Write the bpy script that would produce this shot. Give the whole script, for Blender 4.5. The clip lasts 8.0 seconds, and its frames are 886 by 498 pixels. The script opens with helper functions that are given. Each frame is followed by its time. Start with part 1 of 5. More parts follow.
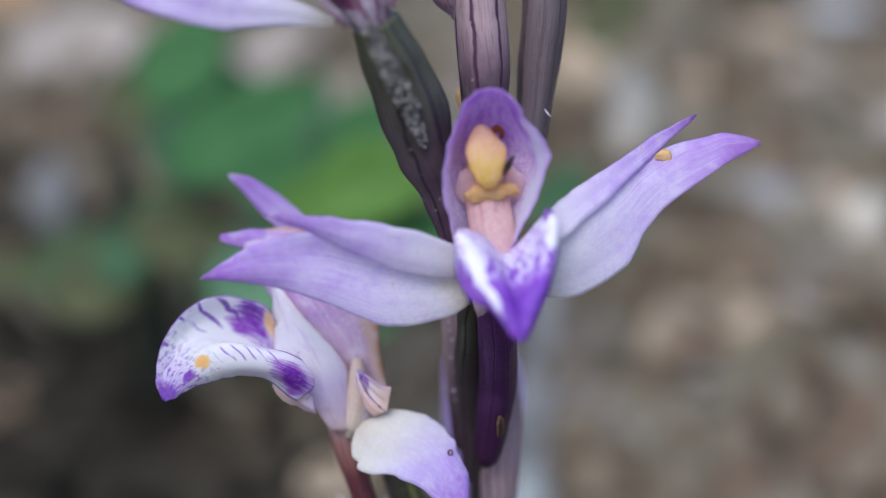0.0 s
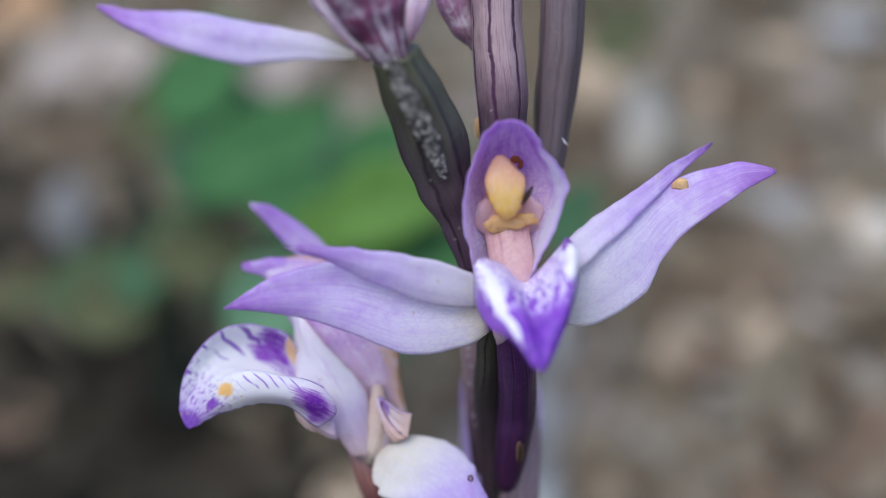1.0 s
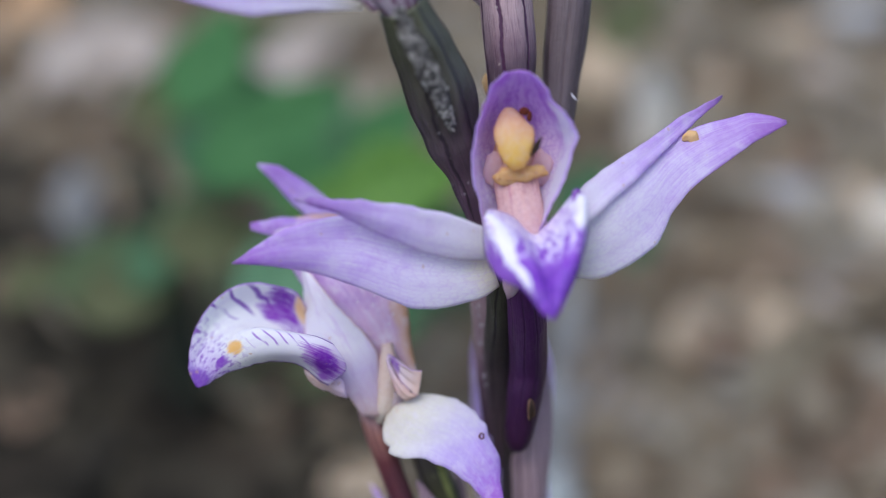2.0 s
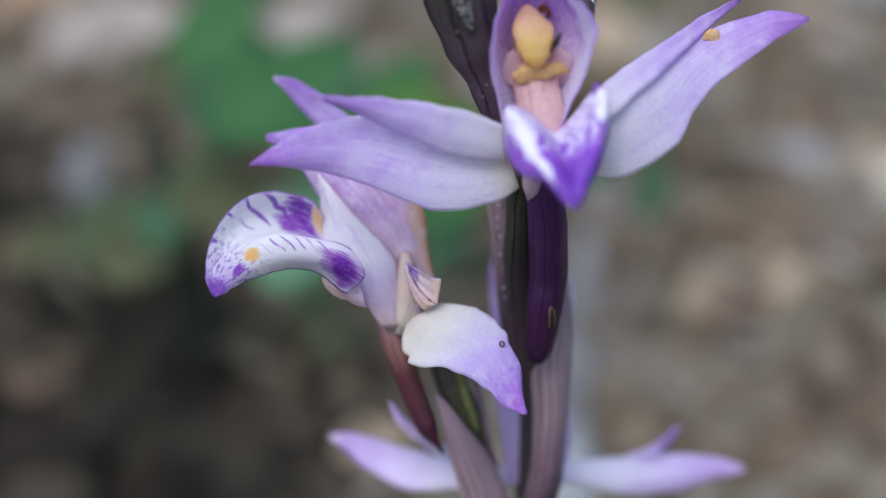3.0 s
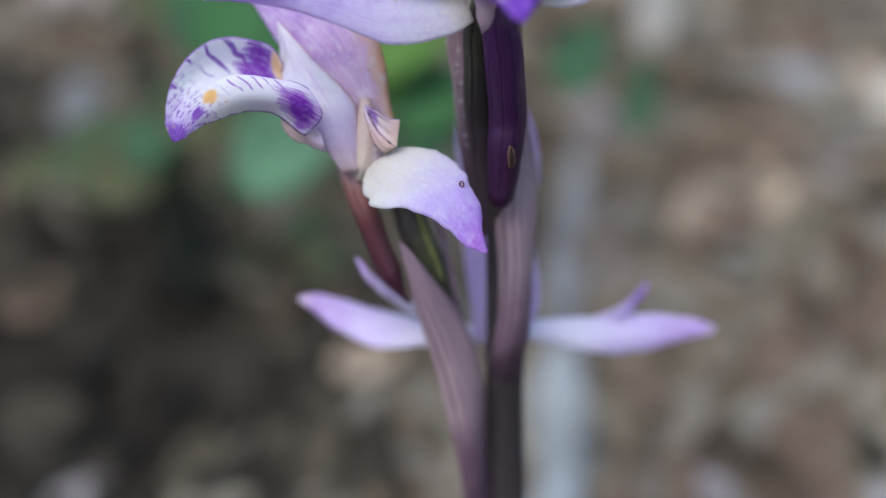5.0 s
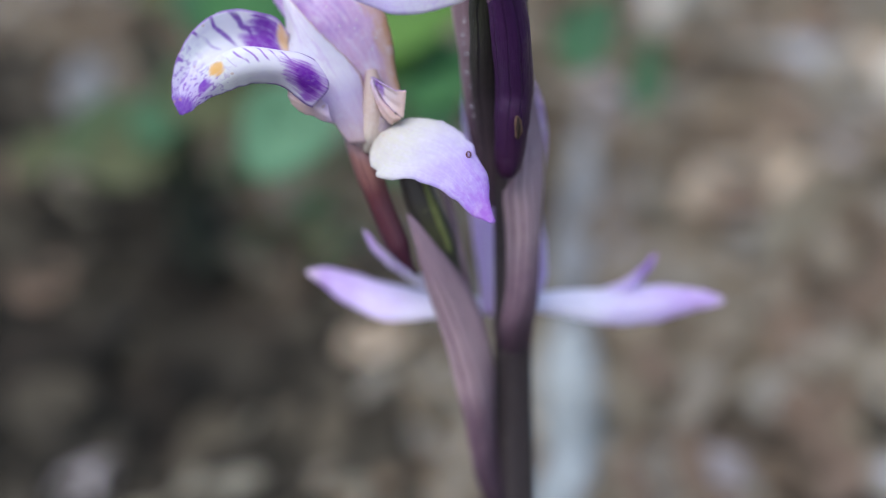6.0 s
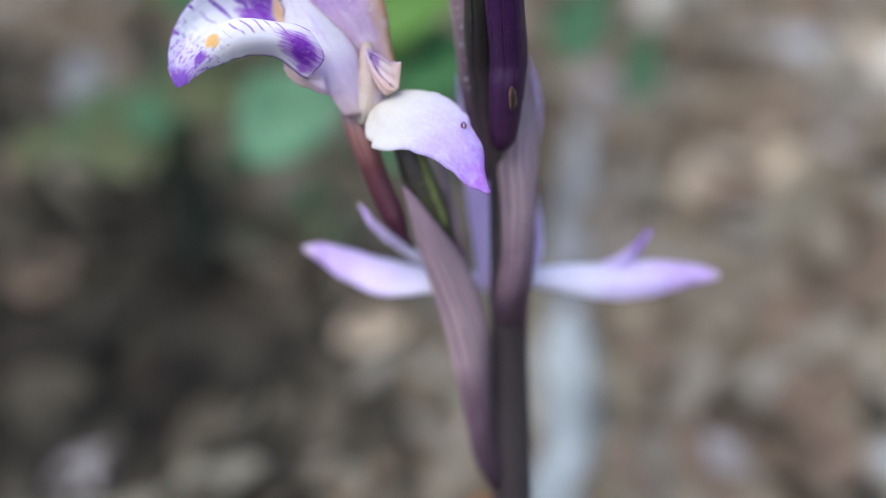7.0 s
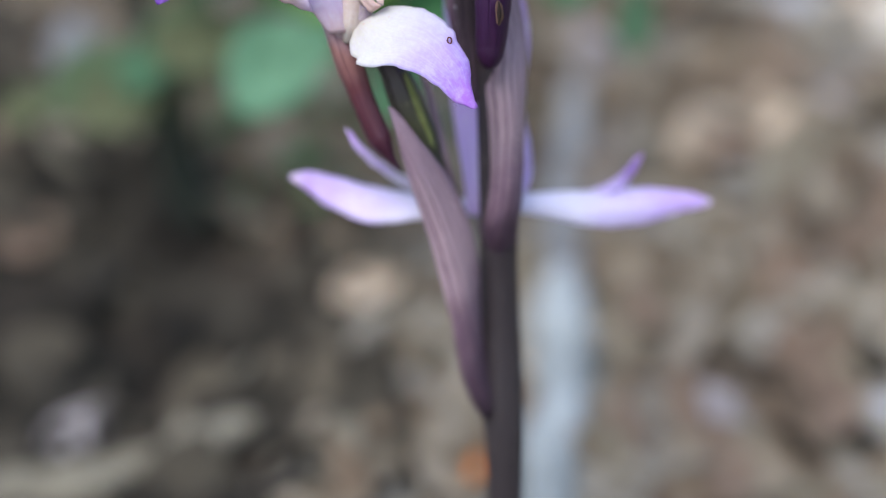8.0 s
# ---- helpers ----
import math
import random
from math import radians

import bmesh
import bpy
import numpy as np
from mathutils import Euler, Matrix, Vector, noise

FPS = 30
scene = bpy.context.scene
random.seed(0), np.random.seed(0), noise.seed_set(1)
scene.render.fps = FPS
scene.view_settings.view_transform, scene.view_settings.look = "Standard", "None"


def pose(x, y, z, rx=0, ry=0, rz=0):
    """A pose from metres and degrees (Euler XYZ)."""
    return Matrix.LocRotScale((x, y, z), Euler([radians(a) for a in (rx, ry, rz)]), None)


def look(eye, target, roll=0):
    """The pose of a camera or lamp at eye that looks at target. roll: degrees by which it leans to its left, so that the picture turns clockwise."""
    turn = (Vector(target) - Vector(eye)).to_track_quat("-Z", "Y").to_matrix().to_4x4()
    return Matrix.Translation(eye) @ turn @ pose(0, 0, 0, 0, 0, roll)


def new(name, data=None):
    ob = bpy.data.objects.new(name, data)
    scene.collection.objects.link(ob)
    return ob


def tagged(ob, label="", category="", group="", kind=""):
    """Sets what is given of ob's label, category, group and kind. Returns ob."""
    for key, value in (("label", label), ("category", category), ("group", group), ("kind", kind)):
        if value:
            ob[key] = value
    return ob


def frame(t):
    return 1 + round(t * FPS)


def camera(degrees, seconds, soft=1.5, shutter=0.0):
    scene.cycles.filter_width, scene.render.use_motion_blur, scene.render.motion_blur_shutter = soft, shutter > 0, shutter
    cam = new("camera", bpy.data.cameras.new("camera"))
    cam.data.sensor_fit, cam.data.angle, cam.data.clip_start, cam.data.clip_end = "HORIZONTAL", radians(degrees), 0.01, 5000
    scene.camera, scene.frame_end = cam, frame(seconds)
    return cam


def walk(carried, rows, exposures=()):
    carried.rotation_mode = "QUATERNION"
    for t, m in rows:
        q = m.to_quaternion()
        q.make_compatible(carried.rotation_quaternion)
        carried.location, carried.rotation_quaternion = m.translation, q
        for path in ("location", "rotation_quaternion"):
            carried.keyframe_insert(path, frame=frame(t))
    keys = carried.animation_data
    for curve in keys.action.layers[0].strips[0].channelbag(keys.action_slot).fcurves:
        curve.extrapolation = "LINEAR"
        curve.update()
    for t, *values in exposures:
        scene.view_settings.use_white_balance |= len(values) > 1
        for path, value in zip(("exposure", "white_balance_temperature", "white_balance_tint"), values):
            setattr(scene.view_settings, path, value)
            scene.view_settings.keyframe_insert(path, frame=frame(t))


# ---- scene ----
cam = camera(40.5, 8.0, soft=1.1)
cam.data.dof.use_dof = True
cam.data.dof.focus_distance = 0.0954
cam.data.dof.aperture_fstop = 7.6
cam.data.dof.aperture_blades = 0
METRES, EYE, TILT, LEAN, TURN = 0.085, 0.125, -17.0, 0.0, 0.0
ROWS = [
    (0.0, 0.0, 0.0, -0.0, -0.0, -0.001, -0.0),
    (0.5, 0.0036, -0.0049, 0.002, 0.079, 0.103, 0.221),
    (1.0, -0.0099, -0.0138, 0.0196, 0.426, 0.367, 0.27),
    (1.5, 0.0003, -0.0097, -0.0128, 0.673, 0.639, 0.494),
    (1.6, -0.0009, -0.0085, -0.0184, 0.731, 0.672, 0.539),
    (2.8, -0.023, -0.0004, -0.092, 1.17, 1.144, 1.043),
    (3.0, -0.0219, 0.007, -0.1264, 1.292, 1.136, 1.17),
    (3.5, 0.0056, 0.0158, -0.1891, 1.504, 1.165, 1.457),
    (4.0, 0.0101, 0.0129, -0.2175, 1.263, 0.99, 1.669),
    (4.5, 0.016, 0.0035, -0.2456, 1.43, 0.824, 1.881),
    (5.0, 0.0279, 0.0083, -0.2662, 2.07, 0.493, 2.106),
    (5.2, 0.0322, 0.0116, -0.2738, 2.285, 0.445, 2.162),
    (6.3, 0.0262, 0.0063, -0.2889, 2.434, -0.189, 2.679),
    (6.5, 0.0267, 0.007, -0.2997, 2.444, -0.073, 2.721),
    (7.0, 0.0284, 0.0026, -0.3179, 2.353, 0.269, 2.838),
    (7.5, 0.0322, 0.0137, -0.3552, 2.264, 0.607, 3.014),
    (8.0, 0.0349, 0.0188, -0.387, 2.293, -0.218, 3.369),
]
walk(cam, [(t, pose(0, 0, EYE, TILT, LEAN, TURN) @ pose(METRES * x, METRES * y, METRES * z, 90 + pitch, roll, yaw)) for t, x, y, z, yaw, pitch, roll in ROWS],
     [(0.0, 0.54), (1.5, 0.55), (3.0, 0.49), (4.0, 0.47), (5.0, 0.57), (6.3, 0.82), (8.0, 1.01)])

# ---- light: shaded woodland under a bright sky ----
world = bpy.data.worlds.new("sky")
scene.world = world
world.use_nodes = True
wn = world.node_tree.nodes
sky = wn.new("ShaderNodeTexSky")
sky.sky_type, sky.sun_disc = "NISHITA", False
sky.sun_elevation, sky.sun_rotation = radians(53), radians(205)
sky.air_density, sky.dust_density = 1.0, 1.0
wn["Background"].inputs["Strength"].default_value = 0.15
world.node_tree.links.new(sky.outputs[0], wn["Background"].inputs["Color"])
sun_data = bpy.data.lights.new("sun", "SUN")
sun_data.energy, sun_data.angle, sun_data.color = 1.5, radians(40), (0.96, 0.98, 1.0)
sun = new("sun", sun_data)
sun.matrix_world = look((-0.35, -0.65, 1.1), (0, 0.1, 0.0))

# ---- materials ----
MM = 0.001


class Nodes:
    """A small helper to write node trees in one line each."""

    def __init__(self, name):
        self.mat = bpy.data.materials.new(name)
        self.mat.use_nodes = True
        self.tree = self.mat.node_tree
        self.bsdf = self.tree.nodes["Principled BSDF"]
        self.out = self.tree.nodes["Material Output"]

    def add(self, kind, **sockets):
        node = self.tree.nodes.new("ShaderNode" + kind)
        for key, value in sockets.items():
            self.put(node, key, value)
        return node

    def put(self, node, key, value):
        socket = node.inputs[int(key[1:])] if key[0] == "i" and key[1:].isdigit() else node.inputs[key.replace("_", " ")]
        if isinstance(value, bpy.types.NodeSocket):
            self.tree.links.new(value, socket)
        else:
            socket.default_value = value

    def math(self, op, a, b=0.0, c=0.0, clamp=False):
        node = self.add("Math", i0=a, i1=b, i2=c)
        node.operation, node.use_clamp = op, clamp
        return node.outputs[0]

    def step(self, value, low, high, top=1.0, bottom=0.0):
        node = self.add("MapRange", Value=value)
        node.interpolation_type = "SMOOTHSTEP"
        for key, v in zip(("From Min", "From Max", "To Min", "To Max"), (low, high, bottom, top)):
            node.inputs[key].default_value = v
        return node.outputs[0]

    def mix(self, fac, a, b, blend="MIX"):
        node = self.tree.nodes.new("ShaderNodeMix")
        node.data_type, node.blend_type = "RGBA", blend
        for k, v in ((0, fac), (6, a), (7, b)):
            if isinstance(v, bpy.types.NodeSocket):
                self.tree.links.new(v, node.inputs[k])
            else:
                node.inputs[k].default_value = v if k == 0 else (*v, 1)[:4]
        return node.outputs[2]

    def ramp(self, fac, stops):
        node = self.add("ValToRGB", Fac=fac)
        el = node.color_ramp.elements
        while len(el) < len(stops):
            el.new(0.5)
        for e, (p, c) in zip(el, stops):
            e.position, e.color = p, (*c, 1)
        return node.outputs[0]

    def noise(self, vector, scale, detail=3.0, rough=0.5, distort=0.0):
        return self.add("TexNoise", Vector=vector, Scale=scale, Detail=detail, Roughness=rough, Distortion=distort).outputs[0]

    def uv(self):
        sep = self.add("SeparateXYZ", Vector=self.add("UVMap").outputs[0])
        return sep.outputs[0], sep.outputs[1]

    def vec(self, x, y, z=0.0):
        return self.add("CombineXYZ", X=x, Y=y, Z=z).outputs[0]

    def obj(self):
        return self.add("TexCoord").outputs["Object"]

    def bump(self, height, strength, distance):
        return self.add("Bump", Height=height, Strength=strength, Distance=distance).outputs[0]

    def done(self, colour, rough, normal=None, thin=0.0, coat=0.0, spec=0.4):
        b = self.bsdf
        self.put(b, "Base Color", colour)
        self.put(b, "Roughness", rough)
        b.inputs["Specular IOR Level"].default_value = spec
        b.inputs["Coat Weight"].default_value = coat
        b.inputs["Coat Roughness"].default_value = 0.25
        if normal is not None:
            self.put(b, "Normal", normal)
        if thin > 0:
            trans = self.add("BsdfTranslucent", Color=colour)
            mixer = self.add("MixShader", Fac=thin)
            self.tree.links.new(b.outputs[0], mixer.inputs[1])
            self.tree.links.new(trans.outputs[0], mixer.inputs[2])
            self.tree.links.new(mixer.outputs[0], self.out.inputs["Surface"])
        return self.mat


def petal_material(name, stops, vein=(0.30, 0.12, 0.55), veins=0.35, patches=(), margin=None, thin=0.3, rough=0.5, count=9.0, mottle=None, bars=(), lines=(), mesh=0.3, bloom=0.14, pale=(0.88, 0.84, 0.96)):
    """Pigment runs from base to tip, with fine long veins; patches are (u, v, half length, half width, colour)."""
    n = Nodes(name)
    u, v = n.uv()
    o = n.obj()
    soft = n.noise(o, 260.0, 4.0)
    along = n.math("ADD", u, n.math("MULTIPLY", n.math("SUBTRACT", soft, 0.5), 0.30))
    col = n.ramp(along, stops)
    wav = n.noise(n.vec(n.math("MULTIPLY", u, 3.0), n.math("MULTIPLY", v, 6.0)), 1.6, 3.0)
    line = n.math("SINE", n.math("ADD", n.math("MULTIPLY", v, count * 6.283), n.math("MULTIPLY", wav, 5.0)))
    line = n.math("MULTIPLY", n.math("POWER", n.math("ABSOLUTE", line), 8.0), n.step(n.noise(n.vec(n.math("MULTIPLY", u, 4.0), n.math("MULTIPLY", v, 12.0)), 1.0, 2.0), 0.35, 0.65))
    fine = n.noise(n.vec(n.math("MULTIPLY", u, 5.0), n.math("MULTIPLY", v, 60.0)), 1.0, 4.0, 0.6)
    streak = n.step(fine, 0.42, 0.75)
    veinfac = n.math("MULTIPLY", n.math("ADD", n.math("MULTIPLY", line, 0.45), n.math("MULTIPLY", streak, 0.55)), n.math("MULTIPLY", n.step(along, 0.1, 0.7, 1.0, 0.12), veins), clamp=True)
    col = n.mix(veinfac, col, vein)
    band = n.step(n.noise(n.vec(n.math("MULTIPLY", u, 2.2), n.math("MULTIPLY", v, 11.0)), 1.0, 3.0, 0.6, 0.3), 0.48, 0.66)
    col = n.mix(n.math("MULTIPLY", band, n.step(along, 0.15, 0.8, veins * 0.9, veins * 0.2)), col, vein, "MIX")
    light = n.noise(n.vec(n.math("MULTIPLY", u, 2.6), n.math("MULTIPLY", v, 30.0), 7.0), 1.0, 3.0, 0.6)
    col = n.mix(n.step(light, 0.50, 0.66, 0.55 * min(1.0, veins * 1.6)), col, pale)
    net = n.add("TexVoronoi", Vector=n.vec(n.math("MULTIPLY", u, 26.0), n.math("MULTIPLY", v, 22.0)), Scale=1.0)
    net.feature = "DISTANCE_TO_EDGE"
    col = n.mix(n.step(net.outputs["Distance"], 0.10, 0.02, veins * mesh), col, vein)
    if mottle:
        spots = n.noise(n.vec(n.math("MULTIPLY", u, mottle[3]), n.math("MULTIPLY", v, mottle[4])), 1.0, 3.0, 0.55, 0.4)
        col = n.mix(n.math("MULTIPLY", n.step(spots, mottle[1], mottle[1] + 0.10), n.step(u, *((0.02, 0.25) if len(mottle) < 6 else mottle[5]), mottle[2], 0.0)), col, mottle[0])
    for colour, many, at_v, half, start, end in bars:
        wave = n.math("SINE", n.math("ADD", n.math("MULTIPLY", u, many), n.math("ADD", n.math("MULTIPLY", n.noise(o, 330.0, 2.0), 9.0), n.math("MULTIPLY", v, 14.0))))
        here = n.step(n.math("ABSOLUTE", n.math("SUBTRACT", v, n.math("ADD", at_v - 0.1, n.math("MULTIPLY", soft, 0.2)))), half, half * 0.5)
        run = n.math("MULTIPLY", n.step(u, start - 0.04, start + 0.04), n.step(u, end + 0.06, end - 0.06))
        col = n.mix(n.math("MULTIPLY", n.math("MULTIPLY", here, run), n.math("MULTIPLY", n.step(wave, 0.55, 0.95, 0.9), n.step(n.noise(n.vec(n.math("MULTIPLY", u, 17.0), n.math("MULTIPLY", v, 6.0)), 1.0, 2.0), 0.36, 0.52))), col, colour)
    for colour, at_v, half, end in lines:
        near_line = n.step(n.math("ABSOLUTE", n.math("SUBTRACT", v, at_v)), half, half * 0.4)
        col = n.mix(n.math("MULTIPLY", near_line, n.step(u, end + 0.1, end - 0.1, 0.85)), col, colour)
    rag = n.math("ADD", n.math("MULTIPLY", n.math("SUBTRACT", n.noise(o, 420.0, 3.0), 0.5), 2.2), n.math("MULTIPLY", n.math("SUBTRACT", fine, 0.5), 2.2))
    for pu, pv, lu, lv, colour in patches:
        du = n.math("DIVIDE", n.math("SUBTRACT", u, pu), lu)
        dv = n.math("DIVIDE", n.math("SUBTRACT", v, pv), lv)
        r = n.math("ADD", n.math("ADD", n.math("POWER", n.math("ABSOLUTE", du), 2.0), n.math("POWER", n.math("ABSOLUTE", dv), 2.0)), rag)
        col = n.mix(n.step(r, 1.2, 0.35), col, colour)
    if margin:
        edge = n.math("MINIMUM", v, n.math("SUBTRACT", 1.0, v))
        col = n.mix(n.math("MULTIPLY", n.step(edge, margin[1], 0.0, 0.85), n.step(u, *(margin[2] if len(margin) > 2 else (-0.2, -0.1)))), col, margin[0])
    blotch = n.noise(o, 520.0, 4.0, 0.6)
    col = n.mix(n.math("MULTIPLY", n.step(blotch, 0.50, 0.68, veins * 0.55), n.step(along, 0.15, 0.6, 1.0, 0.2)), col, vein)
    col = n.mix(n.step(blotch, 0.47, 0.34, 0.35), col, pale)
    fleck = n.noise(o, 1300.0, 1.0)
    col = n.mix(n.step(fleck, 0.755, 0.79, 0.5), col, (0.62, 0.36, 0.22))
    grain = n.noise(o, 2600.0, 2.0)
    cells = n.noise(o, 5200.0, 1.0)
    col = n.mix(n.step(grain, 0.35, 0.75, bloom), col, (0.90, 0.87, 0.98))
    height = n.math("ADD", n.math("MULTIPLY", line, -0.15), n.math("ADD", n.math("MULTIPLY", fine, 0.6), n.math("MULTIPLY", cells, 0.35)))
    return n.done(col, n.math("ADD", n.math("MULTIPLY", grain, 0.2), rough - 0.1), n.bump(height, 0.3, 0.00012), thin=thin, spec=0.35)


def skin_material(name, stops, dark, rib=0.3, count=8.0, rough=0.45, speck=0.3, thin=0.0, pale=(0.35, 0.30, 0.28), coat=0.08):
    """Stem, bract and ovary skin: lengthwise ribs, mottling and pale specks."""
    n = Nodes(name)
    u, v = n.uv()
    o = n.obj()
    blot = n.noise(o, 190.0, 4.0, 0.55)
    col = n.ramp(n.math("ADD", u, n.math("MULTIPLY", n.math("SUBTRACT", blot, 0.5), 0.5)), stops)
    wav = n.noise(n.vec(n.math("MULTIPLY", u, 4.0), n.math("MULTIPLY", v, 4.0)), 2.0, 3.0)
    line = n.math("ABSOLUTE", n.math("SINE", n.math("ADD", n.math("MULTIPLY", v, count * 3.1416), n.math("MULTIPLY", wav, 1.2))))
    groove = n.step(line, 0.30, 0.10)
    fine = n.noise(n.vec(n.math("MULTIPLY", u, 9.0), n.math("MULTIPLY", v, 90.0)), 1.0, 4.0, 0.6)
    col = n.mix(n.math("MULTIPLY", groove, rib), col, dark)
    col = n.mix(n.step(fine, 0.43, 0.72, 0.5), col, dark)
    dots = n.noise(o, 1500.0, 2.0, 0.6)
    col = n.mix(n.step(dots, 0.64, 0.80, speck), col, pale)
    height = n.math("ADD", n.math("MULTIPLY", groove, -0.8), n.math("ADD", n.math("MULTIPLY", fine, 0.5), n.math("MULTIPLY", dots, 0.6)))
    return n.done(col, n.math("ADD", n.math("MULTIPLY", blot, 0.25), rough - 0.12), n.bump(height, 0.5, 0.0003), thin=thin, coat=coat)


def ground_material(name, stops, scale, rough=0.9, depth=0.002, thin=0.0, random_tint=0.0):
    """Soil, stone, bark and dead leaf: mottled at two scales."""
    n = Nodes(name)
    o = n.obj()
    big = n.noise(o, scale, 5.0, 0.6)
    small = n.noise(o, scale * 9.0, 4.0, 0.65)
    fac = n.math("ADD", n.math("MULTIPLY", big, 0.7), n.math("MULTIPLY", small, 0.3))
    if random_tint:
        chance = n.add("NewGeometry").outputs["Random Per Island"]
        fac = n.math("ADD", fac, n.math("MULTIPLY", n.math("SUBTRACT", chance, 0.5), random_tint))
    col = n.ramp(fac, stops)
    return n.done(col, rough, n.bump(n.math("ADD", big, n.math("MULTIPLY", small, 0.6)), 0.7, depth), thin=thin, spec=0.25)


WHITE, PALE, LILAC, VIOLET = (0.89, 0.86, 0.93), (0.80, 0.68, 0.95), (0.64, 0.40, 0.88), (0.45, 0.15, 0.66)
sepal_mat = petal_material("lilac_sepal", [(0.0, (0.88, 0.84, 0.70)), (0.12, (0.89, 0.87, 0.91)), (0.36, (0.84, 0.77, 0.95)), (0.60, PALE), (0.84, LILAC), (1.0, VIOLET)], vein=(0.52, 0.26, 0.76), veins=0.6, thin=0.5, margin=(VIOLET, 0.02, (0.45, 0.8)), mottle=((0.54, 0.28, 0.76), 0.50, 0.42, 4.0, 9.0, (0.35, 0.95)))
rear_sepal_mat = petal_material("rear_sepal", [(0.0, (0.88, 0.82, 0.94)), (0.3, (0.92, 0.87, 0.97)), (0.62, (0.80, 0.66, 0.94)), (0.92, (0.62, 0.38, 0.80)), (1.0, (0.80, 0.64, 0.76))], vein=(0.56, 0.34, 0.78), thin=0.3)
rear_hood_lilac_mat = petal_material("lilac_hood", [(0.0, (0.62, 0.46, 0.74)), (0.4, (0.72, 0.54, 0.90)), (1.0, (0.60, 0.36, 0.82))], vein=(0.46, 0.24, 0.72), veins=0.4)
petal_mat = petal_material("lilac_petal", [(0.0, (0.90, 0.88, 0.88)), (0.22, (0.90, 0.85, 0.94)), (0.48, PALE), (0.78, LILAC), (0.95, (0.46, 0.22, 0.64)), (1.0, (0.24, 0.08, 0.38))], vein=(0.50, 0.24, 0.74), veins=0.5, thin=0.5, margin=((0.20, 0.05, 0.34), 0.045, (0.5, 0.85)), mottle=((0.46, 0.22, 0.68), 0.52, 0.35, 4.0, 8.0, (0.4, 0.95)))
# The patch near v 0.9 paints the light falling on the hood's right inner wall.
hood_mat = petal_material("violet_hood", [(0.0, (0.90, 0.72, 0.76)), (0.25, (0.92, 0.80, 0.92)), (0.50, (0.90, 0.74, 0.94)), (0.72, (0.76, 0.50, 0.89)), (1.0, (0.66, 0.40, 0.86))], veins=0.4, vein=(0.46, 0.16, 0.66), mesh=0.8, pale=(0.84, 0.68, 0.94), mottle=((0.46, 0.14, 0.68), 0.50, 0.6, 9.0, 16.0, (0.45, 0.85)), margin=((0.70, 0.52, 0.92), 0.05), patches=[(0.45, 0.90, 0.40, 0.12, (0.90, 0.84, 0.96))], thin=0.6)
lip_mat = petal_material("violet_lip", [(0.0, (0.80, 0.66, 0.80)), (0.25, (0.88, 0.84, 0.94)), (0.46, (0.74, 0.62, 0.89)), (0.56, (0.32, 0.12, 0.62)), (0.66, (0.10, 0.012, 0.36)), (1.0, (0.05, 0.006, 0.24))], veins=0.35, vein=(0.24, 0.05, 0.54), count=6.0, mesh=1.6, bloom=0.05, thin=0.18, pale=(0.28, 0.11, 0.58),
                         mottle=((0.22, 0.04, 0.52), 0.47, 0.95, 9.0, 15.0, (0.06, 0.4)),
                         patches=[(0.40, 0.20, 0.46, 0.050, (0.86, 0.82, 0.92)), (0.15, 0.86, 0.25, 0.06, (0.86, 0.82, 0.92)), (0.45, 0.06, 0.35, 0.08, (0.30, 0.10, 0.60)), (0.30, 0.985, 0.5, 0.05, (0.14, 0.02, 0.36))])
side_lip_mat = petal_material("white_lip", [(0.0, (0.84, 0.72, 0.92)), (0.12, (0.92, 0.88, 0.95)), (0.66, (0.93, 0.94, 0.94)), (0.86, (0.66, 0.54, 0.82)), (1.0, (0.16, 0.04, 0.44))], veins=0.15, vein=(0.34, 0.16, 0.60), count=5.0, mesh=0.0, thin=0.45, bloom=0.08,
                              mottle=((0.25, 0.05, 0.52), 0.51, 0.9, 26.0, 20.0, (0.50, 0.85)),
                              bars=[((0.40, 0.20, 0.62), 92.0, 0.745, 0.075, 0.16, 0.56), ((0.24, 0.06, 0.50), 52.0, 0.12, 0.13, 0.16, 0.50), ((0.26, 0.07, 0.50), 75.0, 0.05, 0.06, 0.5, 0.9)],
                              lines=[((0.16, 0.03, 0.34), 0.655, 0.010, 0.42)],
                              patches=[(0.15, 0.15, 0.12, 0.15, (0.28, 0.04, 0.54)), (0.23, 0.20, 0.09, 0.07, (0.34, 0.08, 0.58)), (0.12, 0.84, 0.15, 0.13, (0.44, 0.16, 0.66)), (0.12, 0.85, 0.09, 0.08, (0.26, 0.03, 0.53)), (0.035, 0.06, 0.055, 0.10, (0.90, 0.62, 0.34)), (0.64, 0.72, 0.06, 0.08, (0.92, 0.58, 0.20)), (0.77, 0.77, 0.06, 0.08, (0.30, 0.09, 0.58)), (0.95, 0.5, 0.09, 0.6, (0.26, 0.08, 0.56))], margin=((0.34, 0.12, 0.58), 0.018))
ridge_mat = ground_material("granular_ridge", [(0.35, (0.05, 0.045, 0.05)), (0.5, (0.11, 0.10, 0.10)), (0.65, (0.20, 0.185, 0.185))], 1500.0, 0.75, 0.0012)
granule_mat = ground_material("pale_granule", [(0.2, (0.07, 0.062, 0.06)), (0.5, (0.20, 0.185, 0.175)), (0.8, (0.46, 0.43, 0.41))], 1500.0, 0.45, 0.0002, random_tint=0.9)
